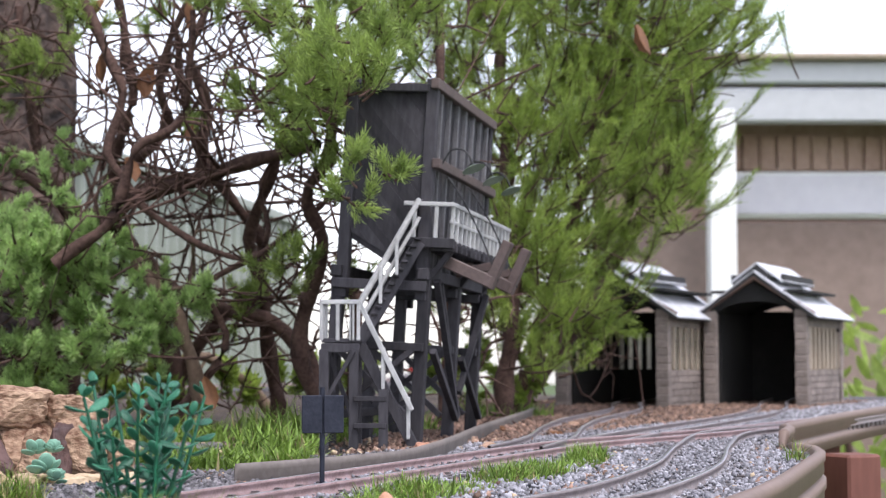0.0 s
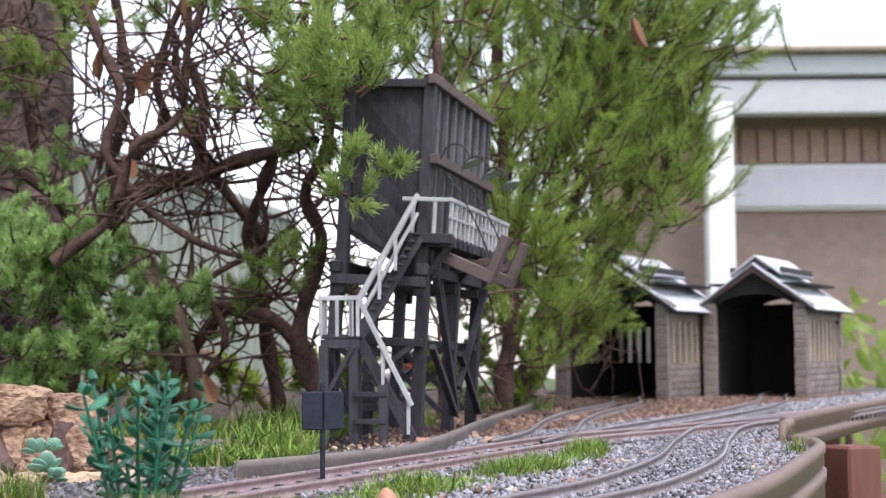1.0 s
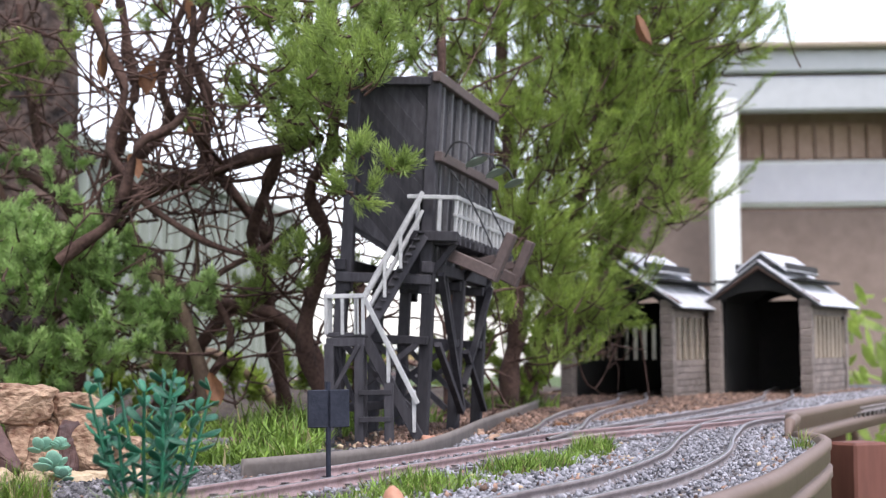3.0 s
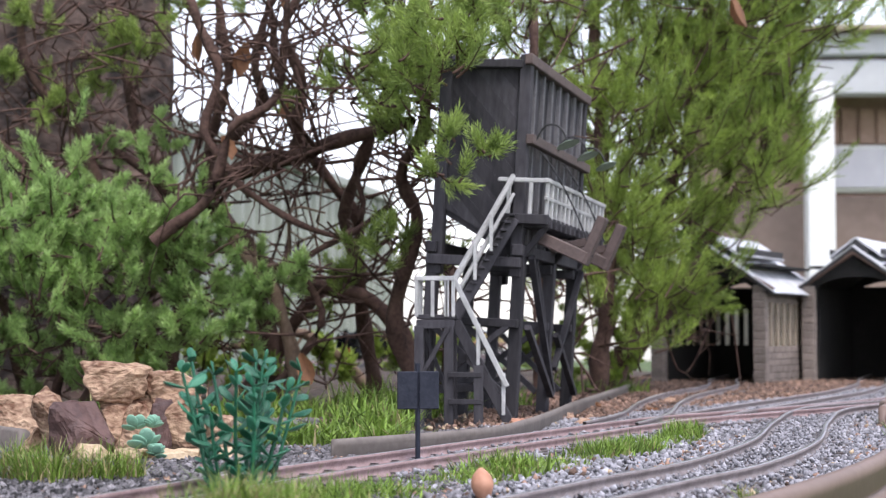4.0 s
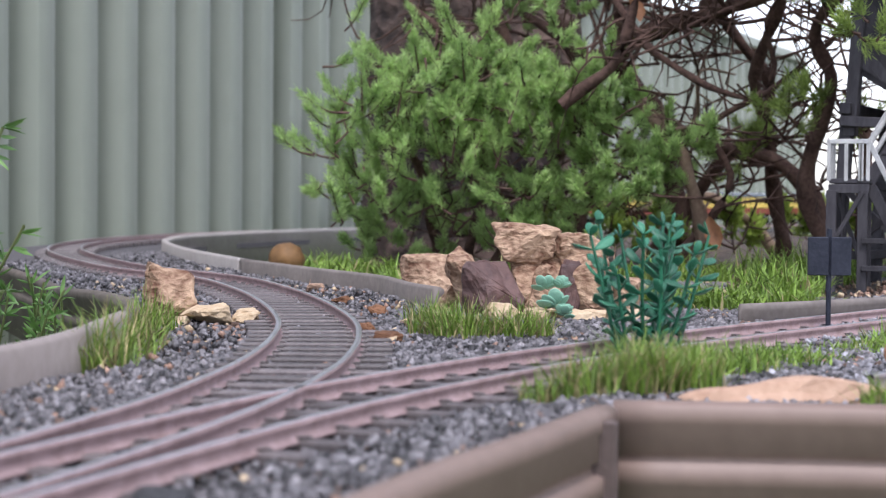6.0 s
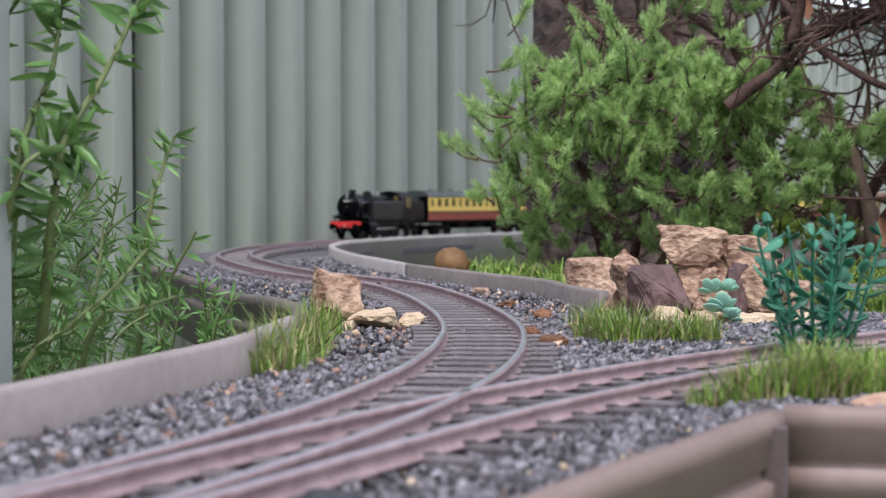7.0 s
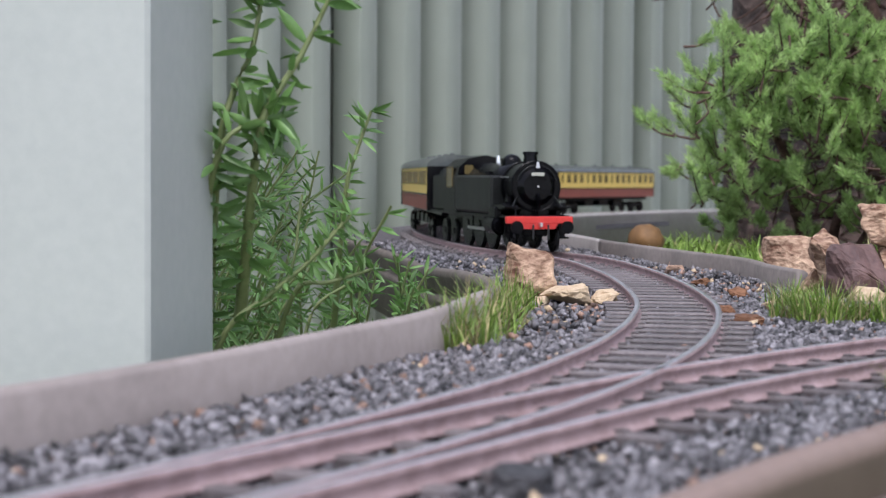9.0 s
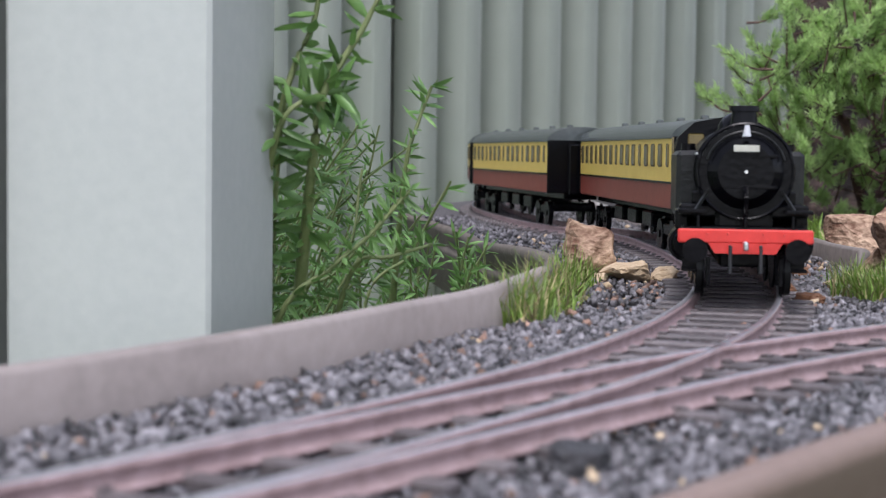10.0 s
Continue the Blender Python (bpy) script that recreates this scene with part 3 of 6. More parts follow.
def verandah_post():
    c = Vector((-0.348, 0.4126))
    v, r = Vector((-0.645, 0.764)), Vector((0.764, 0.645))
    ang = radians(19)
    e1 = -r * cos(ang) + v * sin(ang)
    mid = c + e1 * 0.036 + (v * cos(ang) + r * sin(ang)) * 0.036
    turn = math.degrees(atan2(e1.y, e1.x))
    ob = thing("post", "square pale grey painted post with a small scratch", "post", m=pose(mid.x, mid.y, 0, 0, 0, turn))
    part("shaft", box((0.072, 0.072, 2.6), pose(0, 0, 0.1), 0.0015), M_post, ob)
    v, f = leaf_form(0.010, 0.0016, 0.1, 0.0)
    arrays("scratch", v + [0.0004, 0, 0], f, M_greyloco, ob, "small dark scratch in the paint", m=pose(0.005, -0.0363, 0.073, 0, 0, -90) @ pose(0, 0, 0, -62, 0, 0))
    part("base_plate", box((0.12, 0.12, 0.012), pose(0, 0, -1.194), 0.002), M_chrome, ob)
    part("rail", box((0.03, 0.05, 2.6), pose(0.058, 0.03, 0.1), 0.002), M_post, ob)


def house():
    ob = thing("house", "brown brick house with a white verandah", "house")
    y = 7.0
    part("wall", box((8.6, 0.2, 2.54), pose(5.0, y + 0.42, 0.08)), M_brick, ob)
    part("fascia", box((8.8, 0.06, 0.10), pose(5.0, y, 1.30), 0.01), M_fascia, ob)
    part("gutter", box((8.8, 0.10, 0.03), pose(5.0, y - 0.03, 1.36), 0.01), M_shedtan, ob)
    part("beam", box((8.8, 0.09, 0.15), pose(5.0, y + 0.03, 1.16), 0.01), M_fascia, ob)
    part("roof", box((8.8, 0.62, 0.03), pose(5.0, y + 0.26, 1.36), 0.01), M_white, ob)
    for x in (1.2, 3.6, 6.0):
        part("verandah_post", box((0.115, 0.115, 2.35), pose(x, y + 0.04, -0.03), 0.006), M_white, ob)
    w = part("window", box((3.4, 0.06, 0.21), pose(2.9, y + 0.31, 0.80), 0.01), M_white, ob, "wide pale window under a valance")
    part("pane", box((3.3, 0.02, 0.17), pose(2.9, y + 0.272, 0.80)), M_window, w)
    for i in range(26):
        part("brick_course", box((0.07, 0.03, 0.16), pose(1.3 + i * 0.078, y + 0.31, 0.99), 0.006), M_brick, ob)
    part("blind", box((4.6, 0.05, 1.3), pose(3.0, y + 0.30, 0.03), 0.01), M_housedark, ob, "drawn brown outdoor blind")


def far_trees():
    r = np.random.default_rng(91)
    ob = thing("garden_shrub", "bright green leafy garden shrubs by the house", "shrub")
    f = leaf_form(0.1, 0.04)
    n = 2200
    p = np.stack([r.uniform(1.2, 4.2, n), r.uniform(4.6, 6.2, n), r.uniform(-1.1, 0.05, n)], 1)
    p[:, 2] = -1.15 + (p[:, 2] + 1.15) * 1.2 * (0.75 + 0.25 * np.sin(p[:, 0] * 5))
    d = r.normal(size=(n, 3)) + [0, -0.3, 0.9]
    arrays("foliage", *scatter(*f, p, frames_to(d, r), r.uniform(0.7, 1.4, n)), M_leaf, ob)
    st = [tube(spline([(x, 5.4, -1.2), (x + 0.05, 5.35, -0.7), (x, 5.3, -0.2)], 0.08), 0.015) for x in np.linspace(1.3, 4.1, 14)]
    arrays("stem", *merge(st), M_twig, ob)


def deck_frame():
    ob = thing("deck_frame", "red-brown stained timber frame under the deck", "timber frame")
    for x, y in ((0.315, 1.27), (0.5, 1.62), (0.40, 1.75), (0.62, 2.1)):
        part("leg", box((0.032, 0.032, 1.188), pose(x, y, -0.606, 0, 0, 25), 0.002), M_redwood, ob)
    part("brace", beam((0.31, 1.30, -0.085), (0.62, 1.95, -0.085), 0.02, 0.03, 0.002), M_redwood, ob)
    for x, y in ((-0.2, 0.1), (-0.2, 0.6), (0.0, 0.6), (-0.62, 1.2), (-1.05, 2.2), (-0.3, 1.6), (0.2, 2.5)):
        part("leg", box((0.05, 0.05, 1.188), pose(x, y, -0.606), 0.002), M_redwood, ob)


# ---- coal tower ----
def coal_tower():
    e1 = Vector((0.236, 0.972, 0))
    turn = math.degrees(atan2(e1.y, e1.x))
    # local x runs along the side that faces the track, local y away from it, z up
    ob = thing("coal_tower", "dark weathered timber model coaling tower with stairs", "coal tower", m=pose(-0.0245, 1.16, -0.003, 0, 3.4, 0) @ pose(0, 0, 0, 0, 0, turn))
    P = lambda name, bm, m=M_tower, label="": part(name, bm, m, ob, label)
    L, W, T = 0.19, 0.057, 0.264
    back, front = 0.150, 0.118
    body = prism([(0, front), (W, back), (W, T - 0.006), (0, T - 0.006)], L - 0.008, Matrix.Translation((0.004, 0, 0)) @ pose(0, 0, 0, 0, 0, 90) @ Matrix.Diagonal((1, -1, 1, 1)))
    bmesh.ops.reverse_faces(body, faces=body.faces[:])
    bmesh.ops.recalc_face_normals(body, faces=body.faces[:])
    P("bin", body)
    # diagonal planks on the end, clipped by the bin's outline
    hexa = [(0.001, front + 0.006), (W - 0.001, back + 0.004), (W - 0.001, T - 0.008), (0.001, T - 0.008)]
    w = 0.0062
    k = -30
    while k < 60:
        o = k * w
        poly = [(-0.3, 0.30 + o + 0.3), (-0.3, 0.30 + o + 0.3 - w * 1.32), (0.3, 0.30 + o - 0.36 - w * 1.32), (0.3, 0.30 + o - 0.36)]
        poly = [(-x, 0.12 + z - 0.3) for x, z in poly]
        for (x1, z1), (x2, z2) in zip(hexa, hexa[1:] + hexa[:1]):
            out = []
            inside = lambda p: (x2 - x1) * (p[1] - z1) - (z2 - z1) * (p[0] - x1) >= -1e-9
            for i in range(len(poly)):
                a, b = poly[i], poly[(i + 1) % len(poly)]
                if inside(a):
                    out.append(a)
                if inside(a) != inside(b):
                    da = (x2 - x1) * (a[1] - z1) - (z2 - z1) * (a[0] - x1)
                    db = (x2 - x1) * (b[1] - z1) - (z2 - z1) * (b[0] - x1)
                    s = da / (da - db)
                    out.append((a[0] + (b[0] - a[0]) * s, a[1] + (b[1] - a[1]) * s))
            poly = out
            if len(poly) < 3:
                break
        if len(poly) >= 3:
            bm = bmesh.new()
            vs = [bm.verts.new((0.0036, y, z)) for y, z in poly]
            area = sum(poly[i][0] * poly[(i + 1) % len(poly)][1] - poly[(i + 1) % len(poly)][0] * poly[i][1] for i in range(len(poly)))
            if abs(area) > 4e-6:
                f = bm.faces.new(vs)
                r = bmesh.ops.inset_individual(bm, faces=[f], thickness=0.0004, depth=0.0)
                r2 = bmesh.ops.extrude_face_region(bm, geom=[f])
                bmesh.ops.translate(bm, vec=(-0.0012 - 0.0003 * (k % 3), 0, 0), verts=[v for v in r2["geom"] if isinstance(v, bmesh.types.BMVert)])
                bmesh.ops.recalc_face_normals(bm, faces=bm.faces[:])
                P("plank", bm)
            else:
                bm.free()
        k += 1
    # planks and battens of the track side
    for i in range(12):
        x = 0.012 + i * (L - 0.02) / 11.5
        P("plank", box((0.0132, 0.0016, T - front - 0.012), pose(x, -0.0008 - 0.0003 * (i % 2), (T + front) / 2), 0.0003))
    for i in range(7):
        P("batten", box((0.0026, 0.0045, T - front - 0.01), pose(0.02 + i * 0.026, -0.003, (T + front) / 2), 0.0004), M_batten)
    for x, y in ((0.003, -0.002), (L - 0.003, -0.002), (0.003, W), (L - 0.003, W)):
        P("corner_post", box((0.0085, 0.0085, T - 0.105), pose(x, y, (T + 0.105) / 2), 0.0006))
    P("top_beam", box((L + 0.012, 0.006, 0.0075), pose(L / 2, -0.005, T - 0.004), 0.0006), M_towerbrown)
    P("top_beam", box((L + 0.006, 0.006, 0.0075), pose(L / 2, W + 0.001, T - 0.006), 0.0006))
    P("top_beam", box((0.005, W, 0.006), pose(-0.001, W / 2, T - 0.007), 0.0006))
    P("waist_beam", box((L + 0.004, 0.006, 0.007), pose(L / 2 - 0.002, -0.0085, 0.203), 0.0006), M_towerbrown)
    # legs
    for x in (0.004, 0.098, 0.178):
        for y in (-0.004, 0.06):
            P("leg", box((0.0085, 0.0085, 0.122), pose(x, y, 0.061), 0.0006))
    for y in (-0.004, 0.06):
        if y > 0:
            P("cross_beam", box((L, 0.006, 0.006), pose(L / 2, y - 0.007, 0.072), 0.0005))
            P("cross_beam", box((L, 0.006, 0.006), pose(L / 2, y - 0.007, 0.022), 0.0005))
        P("cross_beam", box((L + 0.01, 0.008, 0.008), pose(L / 2, y, 0.124), 0.0005))
    for x in (0.004, 0.098, 0.178):
        P("cross_beam", box((0.006, 0.07, 0.006), pose(x - 0.007, 0.028, 0.072), 0.0005))
        P("cross_beam", box((0.006, 0.07, 0.007), pose(x - 0.007, 0.028, 0.115), 0.0005))
        P("brace", beam((x - 0.008, 0.0, 0.022), (x - 0.008, 0.058, 0.07), 0.004, 0.004))
        P("brace", beam((x - 0.008, 0.058, 0.022), (x - 0.008, 0.0, 0.07), 0.004, 0.004))
    for x1, z1, x2, z2 in ((0.01, 0.12, 0.098, 0.022), (0.098, 0.04, 0.178, 0.118), (0.01, 0.07, 0.095, 0.02), (0.1, 0.066, 0.176, 0.02), (0.02, 0.118, 0.06, 0.07)):
        P("brace", beam((x1, -0.011, z1), (x2, -0.011, z2), 0.0045, 0.004))
    # balcony towards the track
    zb = 0.147
    P("balcony_floor", box((L + 0.012, 0.022, 0.003), pose(L / 2 - 0.002, -0.0135, zb), 0.0004))
    for i in range(13):
        P("joist", box((0.004, 0.024, 0.005), pose(0.002 + i * 0.0152, -0.0145, zb - 0.004), 0.0003))
    P("edge_beam", box((0.0045, 0.036, 0.007), pose(-0.006, -0.008, zb - 0.001), 0.0004))
    for i in range(15):
        P("baluster", box((0.0026, 0.0026, 0.026), pose(-0.004 + i * 0.0138, -0.0235, zb + 0.013), 0.0003), M_rail_white)
    P("handrail", box((L + 0.014, 0.0034, 0.003), pose(L / 2 - 0.002, -0.0235, zb + 0.0265), 0.0004), M_rail_white, "pale grey handrail")
    P("handrail", box((L + 0.014, 0.0024, 0.0024), pose(L / 2 - 0.002, -0.0235, zb + 0.014), 0.0004), M_rail_white)
    for y in (-0.012, 0.004):
        P("baluster", box((0.0026, 0.0026, 0.026), pose(-0.006, y, zb + 0.013), 0.0003), M_rail_white)
    P("handrail", box((0.003, 0.036, 0.003), pose(-0.006, -0.006, zb + 0.0265), 0.0004), M_rail_white, "pale grey handrail")
    for x in (0.004, 0.098, 0.178):
        P("knee_brace", beam((x, -0.022, zb - 0.005), (x, -0.004, zb - 0.03), 0.004, 0.004))
    # chutes
    for x in (0.018, 0.088):
        c = P("chute", beam((x, -0.014, zb - 0.012), (x, -0.05, zb - 0.026), 0.012, 0.009, 0.0008), M_towerbrown, "brown tipping coal chute")
        part("chute_gate", beam((x, -0.047, zb - 0.03), (x, -0.06, zb + 0.004), 0.011, 0.007, 0.0008), M_towerbrown, c)
        part("chute_arm", beam((x + 0.012, -0.02, zb - 0.02), (x + 0.012, -0.052, zb - 0.012), 0.004, 0.006, 0.0005), M_towerbrown, c)
        n = 16
        pts = [(x, -0.012 - 0.042 * s, 0.196 - 0.046 * s - 0.028 * s * s) for s in np.linspace(0, 1, n)]
        ch = []
        for i in range(n - 1):
            ch.append(tube(np.array([pts[i], pts[i + 1]]), 0.0008 if i % 2 else 0.0005, 4))
        arrays("chain", *merge(ch), M_cable, ob, "thin dark chain")
    # gooseneck lamps on the waist beam
    for x in (0.004, 0.072, 0.14):
        line = spline([(x, -0.011, 0.203), (x, -0.018, 0.214), (x, -0.028, 0.213), (x, -0.034, 0.203)], 0.003)
        lamp = arrays("lamp_arm", *tube(line, 0.0008, 6), M_cable, ob, "curved black lamp arm", smooth=True)
        part("lamp_shade", add_cyl(bmesh.new(), 0.0085, 0.0025, 0.0026, pose(x, -0.034, 0.2015, -24, 8)), M_lampshade, lamp, "green enamel lamp shade")
    # stairs: a landing by the near end, one flight down along it and one up to the balcony
    Lz = 0.073
    inv = ob.matrix_basis.inverted()
    Wd = lambda x, y, z: tuple(inv @ Vector((x, y, z)))
    lx0, lx1, ly0, ly1 = -0.082, -0.056, 1.105, 1.15
    def bar(name, a, b, w, d, m=M_tower, label=""):
        return P(name, beam(Wd(*a), Wd(*b), w, d, 0.0003), m, label)
    for j in range(5):
        y = ly0 + 0.0045 + j * 0.009
        bar("landing_board", (lx0, y, Lz), (lx1, y, Lz), 0.0078, 0.003)
    bar("landing_beam", (lx0, ly0, Lz - 0.005), (lx1, ly0, Lz - 0.005), 0.005, 0.006)
    bar("landing_beam", (lx0, ly1, Lz - 0.005), (lx1, ly1, Lz - 0.005), 0.005, 0.006)
    for x in (lx0 + 0.002, lx1 - 0.004):
        for y in (ly0, ly1):
            bar("landing_leg", (x, y, 0.0), (x, y, Lz - 0.006), 0.0065, 0.0065)
    bar("brace", (lx0 + 0.002, ly0 - 0.003, 0.03), (lx1 - 0.004, ly0 - 0.003, 0.066), 0.004, 0.003)
    bar("brace", (lx0 + 0.002, ly1 - 0.003, 0.066), (lx1 - 0.004, ly1 - 0.003, 0.01), 0.004, 0.003)
    for z in (0.016, 0.034):
        bar("ladder_rung", (lx1 - 0.004, ly0 - 0.004, z), (lx1 + 0.018, ly0 - 0.004, z), 0.004, 0.0035)
    bar("landing_leg", (lx1 + 0.016, ly0 - 0.002, 0), (lx1 + 0.016, ly0 - 0.002, 0.04), 0.0065, 0.0065)
    for x, y in ((lx0, ly0), (lx0 + 0.011, ly0), (lx0 + 0.021, ly0), (lx0, ly1), (lx1 - 0.001, ly0), (lx1 - 0.006, ly0), (lx0, (ly0 + ly1) / 2)):
        bar("baluster", (x, y, Lz), (x, y, Lz + 0.026), 0.0024, 0.0024, M_rail_white)
    bar("handrail", (lx0, ly0, Lz + 0.026), (lx1, ly0, Lz + 0.026), 0.003, 0.003, M_rail_white, "pale grey handrail")
    bar("handrail", (lx0, ly0, Lz + 0.026), (lx0, ly1, Lz + 0.026), 0.003, 0.003, M_rail_white, "pale grey handrail")
    # lower flight
    a, b = (lx1, ly0 + 0.006, Lz), (lx1 + 0.037, ly0 + 0.004, 0.0)
    for dy in (0.0, 0.014):
        bar("stringer", (a[0], a[1] + dy, a[2] - 0.003), (b[0], b[1] + dy, b[2]), 0.0035, 0.007)
        bar("handrail", (a[0] - 0.001, a[1] + dy - 0.004, a[2] + 0.026), (b[0] - 0.002, b[1] + dy - 0.004, b[2] + 0.026), 0.003, 0.003, M_rail_white, "pale grey handrail")
        for s in (0.42, 0.88):
            bar("baluster", (a[0] + (b[0] - a[0]) * s, a[1] + dy - 0.004, a[2] * (1 - s) - 0.002), (a[0] + (b[0] - a[0]) * s, a[1] + dy - 0.004, a[2] * (1 - s) + 0.026), 0.0024, 0.0024, M_rail_white)
    for i in range(13):
        s = (i + 0.7) / 13.5
        bar("tread", (a[0] + (b[0] - a[0]) * s, a[1], a[2] * (1 - s)), (a[0] + (b[0] - a[0]) * s, a[1] + 0.014, a[2] * (1 - s)), 0.0046, 0.0016)
    # upper flight
    a, b = (lx1 - 0.002, ly1 - 0.014, Lz), (-0.0165, 1.15, zb)
    for dy in (0.0, 0.016):
        bar("stringer", (a[0], a[1] + dy, a[2]), (b[0], b[1] + dy, b[2] - 0.004), 0.0035, 0.008)
        bar("handrail", (a[0], a[1] + dy - 0.003, a[2] + 0.026), (b[0], b[1] + dy - 0.003, b[2] + 0.026), 0.003, 0.003, M_rail_white, "pale grey handrail")
        bar("handrail", (a[0] + 0.004, a[1] + dy - 0.003, a[2] + 0.02), (b[0], b[1] + dy - 0.003, b[2] + 0.013), 0.0022, 0.0022, M_rail_white)
        for s in (0.35, 0.62):
            x, z = a[0] + (b[0] - a[0]) * s, a[2] + (b[2] - a[2]) * s
            bar("baluster", (x, a[1] + dy, z), (x, a[1] + dy, z + 0.026), 0.0024, 0.0024, M_rail_white)
    for i in range(14):
        s = (i + 0.5) / 14
        bar("tread", (a[0] + (b[0] - a[0]) * s, a[1], a[2] + (b[2] - a[2]) * s), (a[0] + (b[0] - a[0]) * s, a[1] + 0.016, a[2] + (b[2] - a[2]) * s), 0.0046, 0.0016)


# ---- engine sheds ----
def shed(label, x, y, turn, width, length, eave, ridge, blind=False):
    """Local x across the door from the near corner to the left is negative; local y runs along the shed."""
    ob = thing("engine_shed", label, "engine shed", "pair of engine sheds", m=pose(x, y, -0.003, 0, 0, turn))
    P = lambda name, bm, m=M_shed, lab="": part(name, bm, m, ob, lab)
    t = 0.009
    rows, rh = 6, 0.0085
    low = rows * rh
    for side in (0, -width):
        sgn = 1 if side == 0 else -1
        # near-black core and added strips paint the inner wall faces as shaded
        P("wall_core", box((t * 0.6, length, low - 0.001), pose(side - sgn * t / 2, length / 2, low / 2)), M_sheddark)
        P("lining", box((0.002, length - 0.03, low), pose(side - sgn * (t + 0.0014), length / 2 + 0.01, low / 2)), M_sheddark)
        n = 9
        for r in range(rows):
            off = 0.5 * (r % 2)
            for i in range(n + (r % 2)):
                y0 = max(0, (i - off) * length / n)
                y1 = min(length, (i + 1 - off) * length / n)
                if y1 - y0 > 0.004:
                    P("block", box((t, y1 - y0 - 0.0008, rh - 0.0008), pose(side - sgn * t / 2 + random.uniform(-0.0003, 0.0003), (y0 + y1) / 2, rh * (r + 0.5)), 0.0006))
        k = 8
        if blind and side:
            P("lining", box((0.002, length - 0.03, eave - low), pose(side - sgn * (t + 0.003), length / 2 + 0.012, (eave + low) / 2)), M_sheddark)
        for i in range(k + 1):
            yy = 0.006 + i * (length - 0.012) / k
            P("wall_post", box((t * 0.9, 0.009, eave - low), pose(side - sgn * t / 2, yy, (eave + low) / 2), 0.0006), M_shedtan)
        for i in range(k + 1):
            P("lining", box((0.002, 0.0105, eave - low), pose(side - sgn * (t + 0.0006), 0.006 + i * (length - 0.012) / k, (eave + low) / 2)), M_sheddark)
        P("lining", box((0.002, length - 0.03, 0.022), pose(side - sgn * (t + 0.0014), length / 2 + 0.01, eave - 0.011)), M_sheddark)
        P("wall_plate", box((t, length, 0.022), pose(side - sgn * t / 2, length / 2, eave - 0.011), 0.0006))
        for i in range(k):
            yy = 0.006 + (i + 0.5) * (length - 0.012) / k
            P("pane", box((0.0008, (length - 0.012) / k - 0.0085, eave - low - 0.022), pose(side - sgn * t * 0.5, yy, (eave - 0.022 + low) / 2)), M_frost)
            for z in np.linspace(low, eave - 0.022, 4)[1:-1]:
                P("glazing_bar", box((0.002, (length - 0.012) / k - 0.009, 0.0018), pose(side - sgn * t / 2, yy, z)))
    for yy in (0.002, length - 0.002):
        for side in (-0.006, -width + 0.006):
            P("pier", box((0.016, 0.012, eave), pose(side, yy, eave / 2), 0.001))
            for r in range(13):
                P("pier_stone", box((0.0172, 0.0132, eave / 13 - 0.001), pose(side + random.uniform(-0.0004, 0.0004), yy, eave / 13 * (r + 0.5)), 0.0008))
    # gables with an arched opening
    for yy in (0.0, length - 0.006):
        pts = [(0.006, eave - 0.006), (0.006, eave), (-width / 2, ridge), (-width - 0.006, eave), (-width - 0.006, eave - 0.006)]
        arch = []
        for i in range(13):
            a = pi * i / 12
            arch.append((-width / 2 - (width / 2 - 0.012) * cos(a), eave - 0.012 + (ridge - eave) * 0.52 * sin(a)))
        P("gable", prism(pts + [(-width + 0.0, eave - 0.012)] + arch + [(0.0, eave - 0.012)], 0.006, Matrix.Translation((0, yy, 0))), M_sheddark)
    for s in (-1, 1):
        a = Vector((-width / 2, -0.003, ridge - 0.002))
        b = Vector((-width / 2 + s * (width / 2 + 0.012), -0.003, eave - 0.007))
        P("barge_board", beam(a, b, 0.006, 0.011, 0.0006, up=(0, 1, 0)), M_arch)
    # roof slopes of slates and a raised vent along the ridge
    run, rise = width / 2 + 0.016, ridge - eave + 0.014
    sl = hypot(run, rise)
    ang = math.degrees(atan2(rise, run))
    for s in (-1, 1):
        m = Matrix.Translation((-width / 2, 0, ridge + 0.004)) @ pose(0, 0, 0, 0, s * ang)
        P("roof_board", box((sl, length + 0.02, 0.003), m @ pose(s * sl / 2, length / 2, -0.002)), M_roofdark)
        cols, lines = 9, 4
        for i in range(cols):
            for j in range(lines):
                P("slate", box((sl / lines + 0.004, (length + 0.022) / cols - 0.0007, 0.0014), m @ pose(s * (j + 0.5) * sl / lines, -0.010 + (i + 0.5) * (length + 0.02) / cols, 0.0008 + random.uniform(0, 0.0005), 0, s * 1.6), 0.0), M_slate)
        vm = Matrix.Translation((-width / 2, 0, ridge + 0.017)) @ pose(0, 0, 0, 0, s * ang)
        vs = sl * 0.42
        P("vent_roof", box((vs, length * 0.86, 0.003), vm @ pose(s * vs / 2, length * 0.47, 0), 0.0005), M_slate)
        P("vent_fascia", box((0.003, length * 0.84, 0.012), Matrix.Translation((-width / 2 + s * vs * 0.78, length * 0.47, ridge - 0.004))), M_roofdark)
    P("vent_end", prism([(-0.02, -0.006), (0.02, -0.006), (0, 0.012)], 0.003, pose(-width / 2, length * 0.04, ridge + 0.004)), M_roofdark)
    # back wall with a row of panes, ceiling and floor, near-black for the inside shade
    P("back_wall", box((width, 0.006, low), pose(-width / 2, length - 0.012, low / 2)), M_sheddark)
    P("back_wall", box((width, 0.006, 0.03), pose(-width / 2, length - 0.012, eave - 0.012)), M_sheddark)
